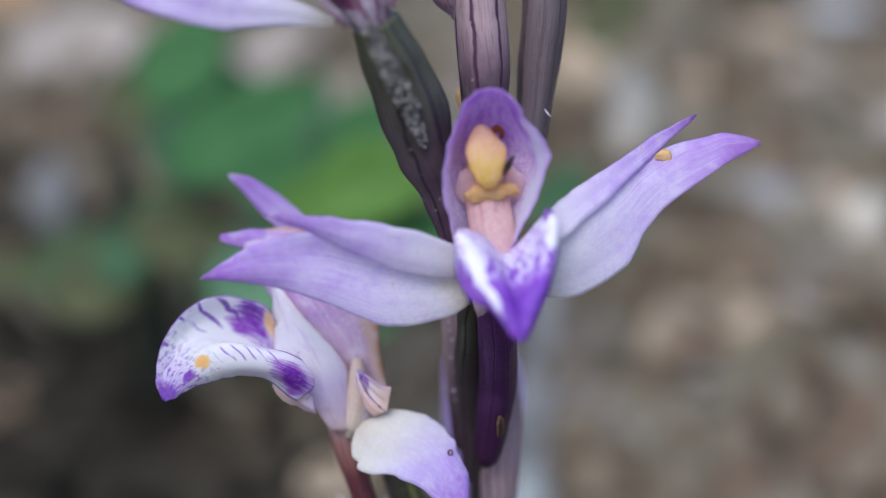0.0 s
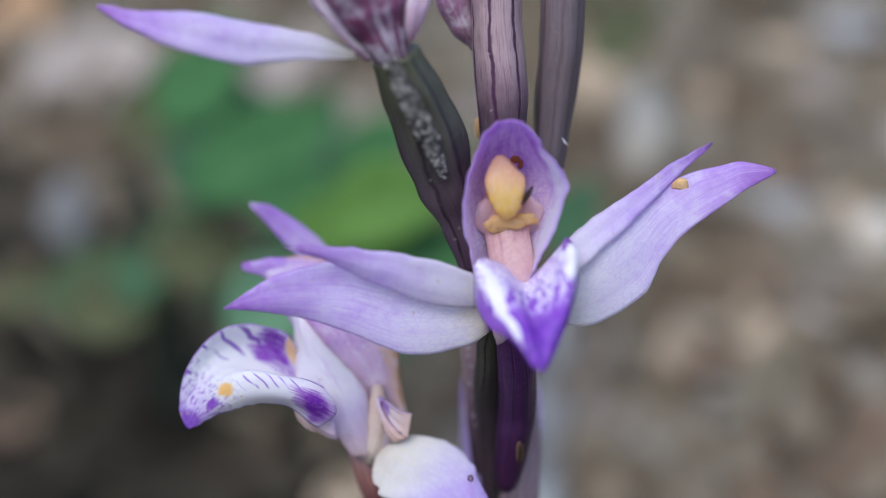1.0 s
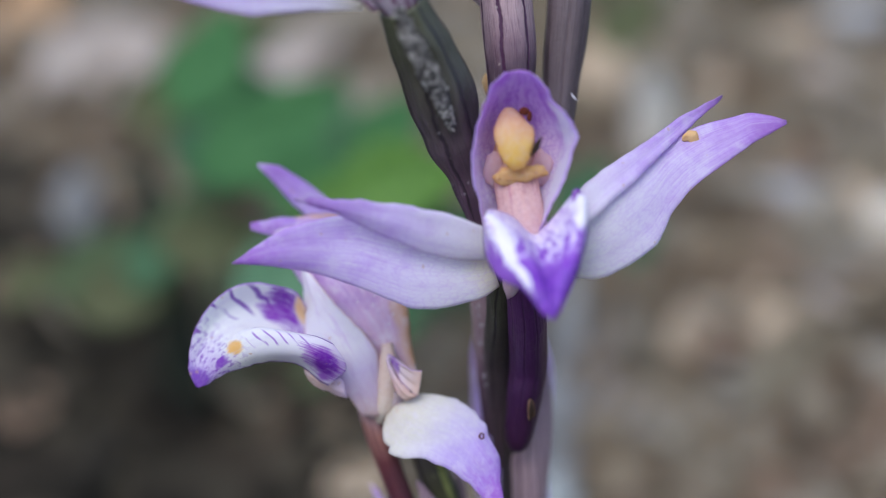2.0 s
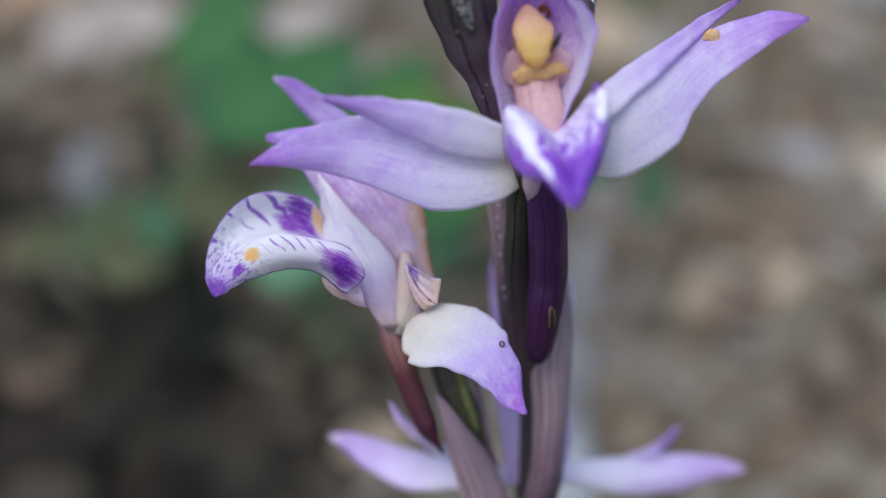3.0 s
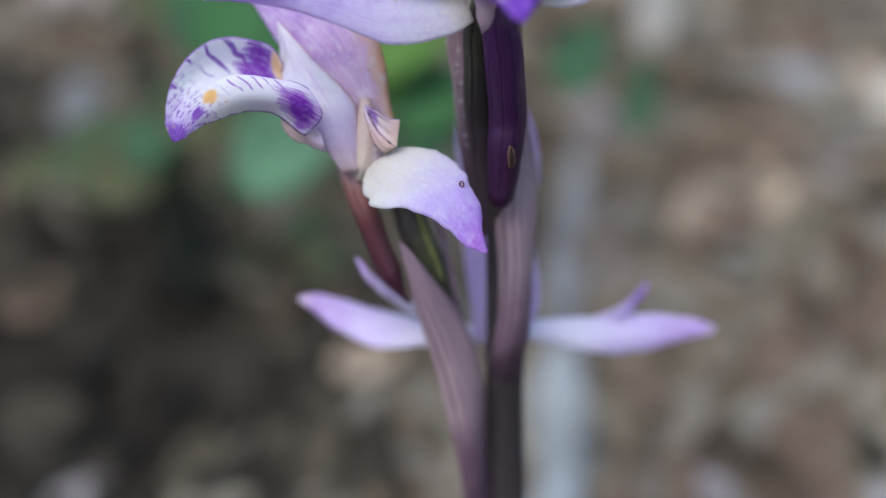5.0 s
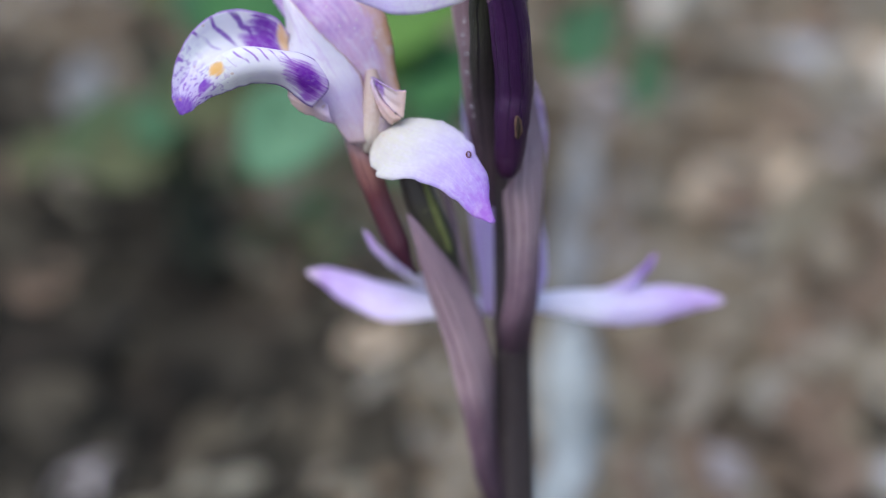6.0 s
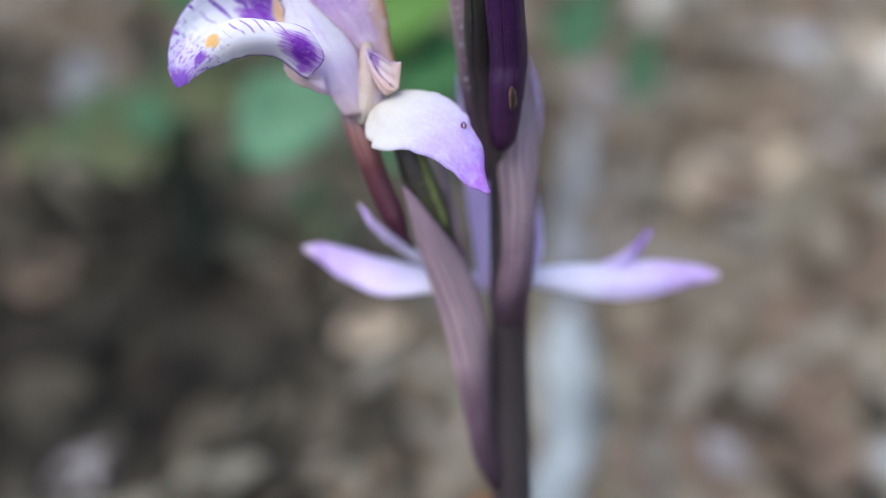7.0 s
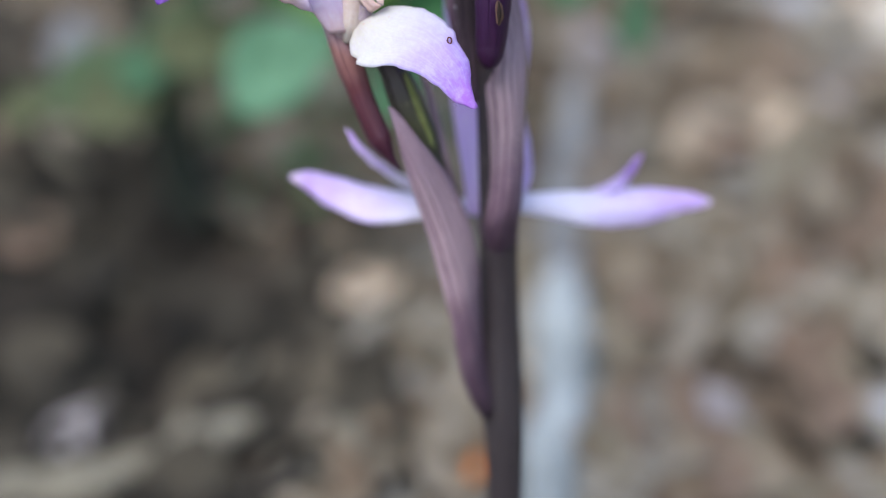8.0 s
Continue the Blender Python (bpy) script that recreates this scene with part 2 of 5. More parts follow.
claw_mat = petal_material("pale_claw", [(0.0, (0.74, 0.54, 0.54)), (0.12, (0.76, 0.60, 0.76)), (0.30, (0.80, 0.70, 0.90)), (0.48, (0.92, 0.90, 0.93)), (1.0, (0.93, 0.92, 0.93))], veins=0.2, vein=(0.60, 0.36, 0.70), mottle=((0.70, 0.50, 0.78), 0.52, 0.35, 4.0, 5.0), margin=((0.78, 0.54, 0.44), 0.05), thin=0.45)
tan_column_mat = petal_material("tan_column", [(0.0, (0.76, 0.56, 0.48)), (0.5, (0.74, 0.58, 0.50)), (1.0, (0.76, 0.66, 0.54))], vein=(0.52, 0.30, 0.28), veins=0.3, pale=(0.76, 0.62, 0.52))
pink_flap_mat = petal_material("pink_flap", [(0.0, (0.76, 0.58, 0.76)), (0.5, (0.80, 0.58, 0.56)), (1.0, (0.80, 0.56, 0.44))], vein=(0.60, 0.34, 0.50), veins=0.25, pale=(0.84, 0.70, 0.70))
fold_mat = petal_material("pink_fold", patches=[(0.16, 0.6, 0.22, 0.6, (0.26, 0.08, 0.50))], stops=[(0.0, (0.60, 0.44, 0.60)), (0.5, (0.80, 0.66, 0.68)), (1.0, (0.78, 0.56, 0.48))], vein=(0.55, 0.28, 0.50), veins=0.12, margin=((0.46, 0.24, 0.56), 0.03), pale=(0.84, 0.70, 0.72))
rear_hood_mat = petal_material("mauve_hood", [(0.0, (0.66, 0.42, 0.38)), (0.2, (0.72, 0.48, 0.62)), (0.5, (0.70, 0.46, 0.76)), (1.0, (0.66, 0.42, 0.80))], veins=0.45, mottle=((0.84, 0.78, 0.88), 0.54, 0.4, 16.0, 14.0), patches=[(0.36, 1.0, 0.55, 0.30, (0.70, 0.46, 0.38)), (0.42, 1.0, 0.60, 0.13, (0.66, 0.38, 0.22))])
white_sepal_mat = petal_material("white_sepal", patches=[(0.97, 0.5, 0.14, 0.9, (0.46, 0.18, 0.70))], pale=(0.74, 0.68, 0.80), mottle=((0.42, 0.18, 0.68), 0.49, 0.75, 10.0, 9.0, (0.55, 0.9)), stops=[(0.0, (0.66, 0.60, 0.47)), (0.28, (0.70, 0.67, 0.61)), (0.46, (0.64, 0.58, 0.74)), (0.64, (0.53, 0.40, 0.77)), (0.84, (0.42, 0.22, 0.70)), (1.0, (0.34, 0.12, 0.60))], vein=(0.50, 0.30, 0.78), veins=0.3, margin=((0.62, 0.46, 0.82), 0.018, (0.4, 0.7)))
column_mat = petal_material("salmon_column", [(0.0, (0.74, 0.46, 0.50)), (0.5, (0.76, 0.48, 0.47)), (1.0, (0.74, 0.50, 0.34))], vein=(0.34, 0.06, 0.12), veins=0.6, thin=0.3, count=3.0, bloom=0.10, mottle=((0.46, 0.14, 0.24), 0.52, 0.5, 1.2, 9.0), pale=(0.78, 0.48, 0.44))
anther_mat = petal_material("apricot_anther", [(0.0, (0.90, 0.66, 0.10)), (0.36, (0.92, 0.66, 0.20)), (0.60, (0.88, 0.57, 0.34)), (1.0, (0.80, 0.46, 0.40))], vein=(0.76, 0.42, 0.24), veins=0.3, thin=0.5, rough=0.42, mottle=((0.90, 0.68, 0.46), 0.5, 0.3, 4.0, 4.0), pale=(0.88, 0.62, 0.36))
stigma_mat = petal_material("amber_stigma", [(0.0, (0.84, 0.56, 0.24)), (1.0, (0.86, 0.64, 0.40))], vein=(0.70, 0.40, 0.18), veins=0.2, thin=0.5, rough=0.4, pale=(0.86, 0.60, 0.30))
column_lobe_mat = petal_material("pink_lobe", [(0.0, (0.80, 0.56, 0.62)), (1.0, (0.84, 0.64, 0.74))], vein=(0.60, 0.30, 0.46), thin=0.5)
hook_mat = petal_material("violet_hook", [(0.0, (0.20, 0.03, 0.40)), (1.0, (0.32, 0.06, 0.52))], thin=0.2, pale=(0.36, 0.10, 0.56))
white_bead_mat = ground_material("pale_bead", [(0.3, (0.66, 0.62, 0.68)), (0.7, (0.84, 0.80, 0.86))], 1500.0, 0.3, 0.0001)
pollen_mat = ground_material("orange_pollen", [(0.3, (0.72, 0.40, 0.16)), (0.7, (0.84, 0.56, 0.30))], 1500.0, 0.7, 0.0003)
scar_mat = ground_material("dark_scar", [(0.3, (0.015, 0.008, 0.006)), (0.7, (0.035, 0.018, 0.012))], 1500.0, 0.6, 0.0002)
halo_mat = ground_material("tan_halo", [(0.3, (0.09, 0.045, 0.035)), (0.7, (0.17, 0.095, 0.060))], 1500.0, 0.6, 0.0002)
rust_mat = ground_material("rust_speck", [(0.3, (0.07, 0.010, 0.005)), (0.7, (0.17, 0.035, 0.015))], 1500.0, 0.5, 0.0003)
stem_mat = skin_material("dark_stem", [(0.0, (0.036, 0.029, 0.028)), (0.6, (0.046, 0.034, 0.036)), (1.0, (0.085, 0.052, 0.066))], (0.016, 0.010, 0.014), rib=0.35, count=9.0)
bract_mat = skin_material("mauve_bract", [(0.0, (0.050, 0.034, 0.042)), (0.14, (0.10, 0.062, 0.080)), (0.30, (0.25, 0.155, 0.19)), (0.5, (0.45, 0.31, 0.335)), (1.0, (0.43, 0.285, 0.345))], (0.065, 0.015, 0.055), rib=1.0, count=6.0, speck=0.5, thin=0.12, pale=(0.45, 0.38, 0.36))
spur_mat = skin_material("purple_spur", [(0.0, (0.035, 0.008, 0.030)), (0.5, (0.048, 0.012, 0.060)), (1.0, (0.085, 0.022, 0.11))], (0.020, 0.004, 0.030), rib=0.5, count=10.0, speck=0.12, rough=0.36, coat=0.15)
maroon_mat = skin_material("maroon_spur", [(0.0, (0.50, 0.36, 0.42)), (0.20, (0.34, 0.16, 0.14)), (0.45, (0.13, 0.036, 0.042)), (1.0, (0.040, 0.010, 0.030))], (0.05, 0.008, 0.03), rib=0.4, count=8.0, speck=0.15, rough=0.42)
ovary_mat = skin_material("olive_ovary", [(0.0, (0.090, 0.046, 0.075)), (0.45, (0.080, 0.058, 0.062)), (0.75, (0.068, 0.066, 0.046)), (1.0, (0.080, 0.084, 0.046))], (0.016, 0.010, 0.016), rib=0.75, count=6.0, speck=0.65, pale=(0.26, 0.24, 0.24))
green_ovary_mat = skin_material("green_ovary", [(0.0, (0.060, 0.036, 0.045)), (0.5, (0.085, 0.085, 0.040)), (1.0, (0.060, 0.050, 0.040))], (0.018, 0.012, 0.014), rib=0.7, count=5.0, speck=0.4, pale=(0.36, 0.38, 0.16))
calyx_mat = petal_material("maroon_calyx", [(0.0, (0.075, 0.016, 0.045)), (0.30, (0.19, 0.045, 0.12)), (0.6, (0.34, 0.13, 0.24)), (1.0, (0.44, 0.22, 0.32))], vein=(0.08, 0.012, 0.06), veins=0.5, thin=0.15, bloom=0.04)
pink_edge_mat = petal_material("pink_edge", [(0.0, (0.42, 0.16, 0.26)), (0.3, (0.66, 0.42, 0.52)), (1.0, (0.78, 0.62, 0.70))], thin=0.3, margin=((0.84, 0.78, 0.80), 0.12))
stalk_mat = skin_material("brown_stalk", [(0.0, (0.10, 0.075, 0.085)), (0.6, (0.13, 0.095, 0.105)), (1.0, (0.17, 0.12, 0.14))], (0.05, 0.03, 0.04), rib=0.3, count=7.0, speck=0.1)
neck_mat = petal_material("tan_neck", [(0.0, (0.52, 0.36, 0.34)), (1.0, (0.66, 0.54, 0.46))], thin=0.25)
bud_mat = petal_material("pink_bud", [(0.0, (0.30, 0.13, 0.18)), (1.0, (0.45, 0.22, 0.32))], thin=0.12)

# Soil is near black because the shadow of its crevices is part of the colour.
soil_mat = ground_material("shade_dark_soil", [(0.30, (0.008, 0.006, 0.004)), (0.48, (0.022, 0.017, 0.012)), (0.62, (0.046, 0.036, 0.026)), (0.78, (0.09, 0.074, 0.056))], 42.0, 0.95, 0.004)
litter_mat = ground_material("brown_litter", [(0.30, (0.070, 0.052, 0.038)), (0.40, (0.16, 0.108, 0.068)), (0.47, (0.155, 0.134, 0.095)), (0.53, (0.235, 0.180, 0.122)), (0.62, (0.23, 0.206, 0.172)), (0.74, (0.34, 0.290, 0.222))], 36.0, 0.85, 0.001, thin=0.1, random_tint=0.3)
# Litter for the left of the bank; shade between leaves is put into its colour.
shade_litter_mat = ground_material("shade_litter", [(0.15, (0.007, 0.006, 0.004)), (0.40, (0.021, 0.017, 0.012)), (0.60, (0.048, 0.040, 0.028)), (0.88, (0.11, 0.088, 0.06))], 50.0, 0.9, 0.001, thin=0.05, random_tint=0.55)
seedling_mat = ground_material("green_seedlings", [(0.15, (0.020, 0.050, 0.022)), (0.40, (0.045, 0.105, 0.045)), (0.60, (0.085, 0.16, 0.070)), (0.88, (0.16, 0.24, 0.10))], 60.0, 0.6, 0.001, thin=0.2, random_tint=0.8)
tan_leaf_mat = ground_material("tan_leaf", [(0.25, (0.30, 0.20, 0.13)), (0.5, (0.50, 0.38, 0.27)), (0.75, (0.66, 0.55, 0.43))], 90.0, 0.8, 0.0008, thin=0.15)
pink_leaf_mat = ground_material("pink_grey_leaf", [(0.25, (0.30, 0.24, 0.21)), (0.5, (0.45, 0.38, 0.34)), (0.75, (0.58, 0.51, 0.46))], 80.0, 0.85, 0.0008, thin=0.1)
rib_mat = ground_material("yellow_green_rib", [(0.3, (0.16, 0.17, 0.05)), (0.7, (0.34, 0.36, 0.13))], 1200.0, 0.5, 0.0004)
grey_leaf_mat = ground_material("grey_leaf", [(0.25, (0.16, 0.135, 0.13)), (0.5, (0.28, 0.245, 0.24)), (0.75, (0.40, 0.36, 0.36))], 80.0, 0.85, 0.0008, thin=0.1)
tawny_leaf_mat = ground_material("tawny_leaf", [(0.25, (0.34, 0.19, 0.10)), (0.5, (0.52, 0.32, 0.18)), (0.75, (0.66, 0.45, 0.29))], 90.0, 0.8, 0.0008, thin=0.15)
orange_leaf_mat = ground_material("orange_leaf", [(0.25, (0.60, 0.15, 0.03)), (0.75, (0.85, 0.30, 0.07))], 90.0, 0.7, 0.0008, thin=0.2)
brown_leaf_mat = ground_material("brown_leaf", [(0.25, (0.07, 0.045, 0.032)), (0.5, (0.17, 0.115, 0.080)), (0.75, (0.28, 0.20, 0.145))], 90.0, 0.85, 0.0008, thin=0.1)
mid_green_mat = ground_material("mid_green_leaf", [(0.25, (0.035, 0.11, 0.040)), (0.5, (0.065, 0.185, 0.065)), (0.75, (0.10, 0.24, 0.09))], 120.0, 0.85, 0.0006, thin=0.25)
olive_green_mat = ground_material("olive_green_leaf", [(0.25, (0.045, 0.075, 0.035)), (0.5, (0.085, 0.125, 0.060)), (0.75, (0.14, 0.18, 0.09))], 120.0, 0.8, 0.0006, thin=0.2)
pale_green_mat = ground_material("pale_green_leaf", [(0.25, (0.08, 0.18, 0.095)), (0.5, (0.135, 0.285, 0.16)), (0.75, (0.19, 0.36, 0.21))], 120.0, 0.6, 0.0006, thin=0.3)
dark_green_mat = ground_material("dark_green_leaf", [(0.25, (0.025, 0.075, 0.035)), (0.5, (0.045, 0.125, 0.055)), (0.75, (0.08, 0.17, 0.08))], 120.0, 0.5, 0.0006, thin=0.2)
lime_leaf_mat = ground_material("lime_leaf", [(0.25, (0.075, 0.17, 0.030)), (0.5, (0.12, 0.26, 0.045)), (0.75, (0.17, 0.31, 0.07))], 120.0, 0.5, 0.0006, thin=0.3)
moss_mat = ground_material("olive_moss", [(0.25, (0.045, 0.055, 0.025)), (0.5, (0.10, 0.11, 0.055)), (0.75, (0.17, 0.17, 0.09))], 160.0, 0.95, 0.002)
stone_mat = ground_material("grey_stone", [(0.25, (0.22, 0.22, 0.23)), (0.5, (0.40, 0.39, 0.40)), (0.75, (0.58, 0.57, 0.57))], 70.0, 0.85, 0.001)
pale_stone_mat = ground_material("pale_stone", [(0.25, (0.42, 0.37, 0.31)), (0.5, (0.62, 0.56, 0.48)), (0.75, (0.78, 0.73, 0.65))], 70.0, 0.85, 0.001)
stick_mat = ground_material("bleached_wood", [(0.25, (0.14, 0.145, 0.135)), (0.5, (0.28, 0.295, 0.285)), (0.75, (0.45, 0.47, 0.475))], 60.0, 0.8, 0.0008)
bark_mat = ground_material("grey_bark", [(0.25, (0.10, 0.10, 0.102)), (0.5, (0.21, 0.208, 0.21)), (0.75, (0.36, 0.35, 0.345))], 60.0, 0.85, 0.001)
dark_stalk_mat = ground_material("dark_stalk", [(0.25, (0.012, 0.014, 0.009)), (0.5, (0.026, 0.030, 0.020)), (0.75, (0.05, 0.055, 0.036))], 90.0, 0.85, 0.001)
log_mat = ground_material("weathered_wood", [(0.25, (0.09, 0.078, 0.055)), (0.5, (0.19, 0.165, 0.12)), (0.75, (0.29, 0.26, 0.20))], 90.0, 0.85, 0.001)

grit_mat = ground_material("grit", [(0.2, (0.16, 0.14, 0.13)), (0.5, (0.38, 0.36, 0.35)), (0.8, (0.66, 0.63, 0.60))], 60.0, 0.85, 0.001, random_tint=0.9)

# ---- shaping ----


def spline(points, count):
    """Even steps along a smooth curve through the points."""
    p = [Vector(q) for q in points]
    if len(p) == 2:
        return [p[0].lerp(p[1], k / count) for k in range(count + 1)]
    p = [p[0] * 2 - p[1], *p, p[-1] * 2 - p[-2]]
    fine = []
    for a, b, c, d in zip(p, p[1:], p[2:], p[3:]):
        for k in range(12):
            t = k / 12
            fine.append(0.5 * (2 * b + (c - a) * t + (2 * a - 5 * b + 4 * c - d) * t * t + (3 * b - a - 3 * c + d) * t ** 3))
    fine.append(p[-2])
    run = [0.0]
    for a, b in zip(fine, fine[1:]):
        run.append(run[-1] + (b - a).length)
    out, j = [], 0
    for k in range(count + 1):
        want = run[-1] * k / count
        while j < len(run) - 2 and run[j + 1] < want:
            j += 1
        span = run[j + 1] - run[j]
        out.append(fine[j].lerp(fine[j + 1], (want - run[j]) / span if span > 1e-9 else 0.0))
    return out


def sheet_mesh(grid, thick):
    """A closed thin skin over a grid of points in mm, thinner at its rim, with UV along and across."""
    nu, nv = len(grid) - 1, len(grid[0]) - 1
    normals = []
    for i in range(nu + 1):
        line = []
        for j in range(nv + 1):
            a = grid[min(i + 1, nu)][j] - grid[max(i - 1, 0)][j]
            b = grid[i][min(j + 1, nv)] - grid[i][max(j - 1, 0)]
            c = a.cross(b)
            line.append(c.normalized() if c.length > 1e-9 else Vector((0, 0, 0)))
        normals.append(line)
    bm = bmesh.new()
    layer = bm.loops.layers.uv.new("UVMap")
    sides = []
    for sign in (0.5, -0.5):
        rows_ = []
        for i in range(nu + 1):
            line = []
            for j in range(nv + 1):
                rim = min(j, nv - j) / nv * 8
                rim = min(1.0, rim, (nu - i) / nu * 14) * 0.8 + 0.2
                line.append(bm.verts.new((grid[i][j] + normals[i][j] * (thick * sign * rim)) * MM))
            rows_.append(line)
        sides.append(rows_)

    def face(quad, uvs):
        try:
            f = bm.faces.new(quad)
        except ValueError:
            return
        f.smooth = True
        for loop, uv in zip(f.loops, uvs):
            loop[layer].uv = uv

    def uv(i, j):
        return (i / nu, j / nv)

    for s, rows_ in enumerate(sides):
        for i in range(nu):
            for j in range(nv):
                ids = [(i, j), (i + 1, j), (i + 1, j + 1), (i, j + 1)]
                if s:
                    ids.reverse()
                face([rows_[a][b] for a, b in ids], [uv(a, b) for a, b in ids])
    rim = [(i, 0) for i in range(nu)] + [(nu, j) for j in range(nv)] + [(i, nv) for i in range(nu, 0, -1)] + [(0, j) for j in range(nv, 0, -1)]
    for a, b in zip(rim, rim[1:] + rim[:1]):
        face([sides[1][a[0]][a[1]], sides[1][b[0]][b[1]], sides[0][b[0]][b[1]], sides[0][a[0]][a[1]]], [uv(*a), uv(*b), uv(*b), uv(*a)])
    return bm


def loft(rails, bulge=0.0, nu=36, nv=14, thick=0.28, crinkle=0.15, keel=0.0, seed=0, ripple=0.10, rag=0.14):
    """A petal between rails that run from its base to its tip (mm). Two rails: bulge lifts the middle, keel folds it along its length."""
    lines = [spline(r, nu) for r in rails]
    grid = []
    for i in range(nu + 1):
        u = i / nu
        for side_, k in ((0, 0), (-1, 5)):
            out = (lines[side_][i] - lines[len(lines) // 2 if len(lines) > 2 else -1 - side_][i])
            if out.length > 1e-6:
                w = noise.noise(Vector((u * 7, k, seed * 2.3))) + 0.6 * noise.noise(Vector((u * 19, k, seed * 4.1)))
                lines[side_][i] = lines[side_][i] + out.normalized() * (rag * w * min(1, u * 5))
        if len(lines) == 2:
            a, b = lines[0][i], lines[1][i]
            along = lines[0][min(i + 1, nu)] + lines[1][min(i + 1, nu)] - lines[0][max(i - 1, 0)] - lines[1][max(i - 1, 0)]
            across = b - a
            n = along.cross(across)
            n = n.normalized() if n.length > 1e-9 else Vector((0, -1, 0))
            if n.y > 0:
                n = -n
            lift = math.sin(math.pi * min(1.0, 0.12 + 0.88 * u)) ** 0.7
            row = []
            for j in range(nv + 1):
                v = j / nv
                h = bulge * lift * (1 - (2 * v - 1) ** 2) + ripple * lift * math.sin(9.4 * v + seed + 1.5 * u) - keel * lift * math.exp(-(((v - 0.5) / 0.10) ** 2))
                row.append(a.lerp(b, v) + n * h)
        else:
            row = spline([l[i] for l in lines], nv)
        if crinkle:
            for j in range(nv + 1):
                q = row[j]
                w = noise.noise(Vector((q.x * 0.30, q.z * 0.30, seed * 7.1))) + 0.5 * noise.noise(Vector((q.x * 0.9, q.z * 0.9, seed * 3.3)))
                row[j] = q + Vector((0, -1, 0.3)) * (w * crinkle * min(1, u * 6))
        grid.append(row)
    return sheet_mesh(grid, thick)


def tube(path, radii, nu=40, nv=24, flat=1.0, ribs=0, depth=0.0, wobble=0.04, seed=0, face=(0, -1, 0), blunt=0.0):
    """A rounded stalk along a path (mm) with closed ends; flat squeezes it front to back, ribs raise ridges along it, blunt rounds its first mm."""
    line = spline(path, nu)
    span = sum((b - a).length for a, b in zip(line, line[1:]))
    bm = bmesh.new()
    layer = bm.loops.layers.uv.new("UVMap")
    rings = []
    for i, p in enumerate(line):
        t = (line[min(i + 1, nu)] - line[max(i - 1, 0)]).normalized()
        side = t.cross(Vector(face)).normalized()
        front = side.cross(t).normalized()
        k = (len(radii) - 1) * i / nu
        lo = int(min(k, len(radii) - 2))
        f = k - lo
        f = f * f * (3 - 2 * f)
        r = radii[lo] * (1 - f) + radii[lo + 1] * f
        if blunt:
            r *= math.sqrt(1.0 - (1.0 - min(1.0, span * i / nu / blunt)) ** 2) * 0.96 + 0.04
        ring = []
        for j in range(nv):
            a = 2 * math.pi * j / nv
            rr = r * (1 + depth * math.cos(ribs * a) + wobble * noise.noise(Vector((math.cos(a) * 1.5, math.sin(a) * 1.5, i * 0.14 + seed * 9))))
            ring.append(bm.verts.new((p + side * (math.cos(a) * rr) + front * (math.sin(a) * rr * flat)) * MM))
        rings.append(ring)
    for i in range(nu):
        for j in range(nv):
            k = (j + 1) % nv
            f = bm.faces.new((rings[i][j], rings[i][k], rings[i + 1][k], rings[i + 1][j]))
            f.smooth = True
            for loop, uv in zip(f.loops, ((i / nu, j / nv), (i / nu, (j + 1) / nv), ((i + 1) / nu, (j + 1) / nv), ((i + 1) / nu, j / nv))):
                loop[layer].uv = uv
    for ring, u, way in ((rings[0], 0.0, 1), (rings[-1], 1.0, -1)):
        f = bm.faces.new(ring[::-way] if way > 0 else ring)
        for loop in f.loops:
            loop[layer].uv = (u, 0.5)
    bmesh.ops.recalc_face_normals(bm, faces=bm.faces[:])
    return bm


def pebble(centre, size, seed=0, rough=0.18, fine=3):
    """A lumpy rounded body; size is three half axes in mm."""
    bm = bmesh.new()
    bmesh.ops.create_icosphere(bm, subdivisions=fine, radius=1.0)
    for v in bm.verts:
        d = v.co.normalized()
        k = 1 + rough * noise.noise(d * 1.4 + Vector((seed * 5.3, 0, 0))) + rough * 0.4 * noise.noise(d * 4 + Vector((0, seed * 3.1, 0)))
        v.co = (Vector(centre) + Vector((d.x * size[0], d.y * size[1], d.z * size[2])) * k) * MM
    for f in bm.faces:
        f.smooth = True
    return bm


def join(*parts):
    whole = parts[0]
    for extra in parts[1:]:
        me = bpy.data.meshes.new("joined")
        extra.to_mesh(me)
        extra.free()
        whole.from_mesh(me)
        bpy.data.meshes.remove(me)
    return whole


def place(name, bm, material, at=None, parent=None):
    """Links a bmesh in world metres as one object whose origin is at its middle, or at the point given."""
    me = bpy.data.meshes.new(name)
    lo = Vector([min(v.co[k] for v in bm.verts) for k in range(3)])
    hi = Vector([max(v.co[k] for v in bm.verts) for k in range(3)])
    c = Vector(at) if at is not None else (lo + hi) / 2
    for v in bm.verts:
        v.co -= c
    bm.to_mesh(me)
    bm.free()
    me.materials.append(material)
    ob = new(name, me)
    up, base = parent, Vector((0, 0, 0))
    while up is not None:
        base += up.location
        up = up.parent
    ob.location = c - base
    ob.parent = parent
    return ob


def part(name, bm, material, parent, label=""):
    ob = place(name, bm, material, None, parent)
    return tagged(ob, label) if label else ob


# ---- the ground: a flat foot and a bank that rises behind the plant ----


def bank(y):
    s = max(0.0, y - 128.0)
    return 450.0 * math.tanh(0.66 * s * s / (s + 26.0) / 450.0)


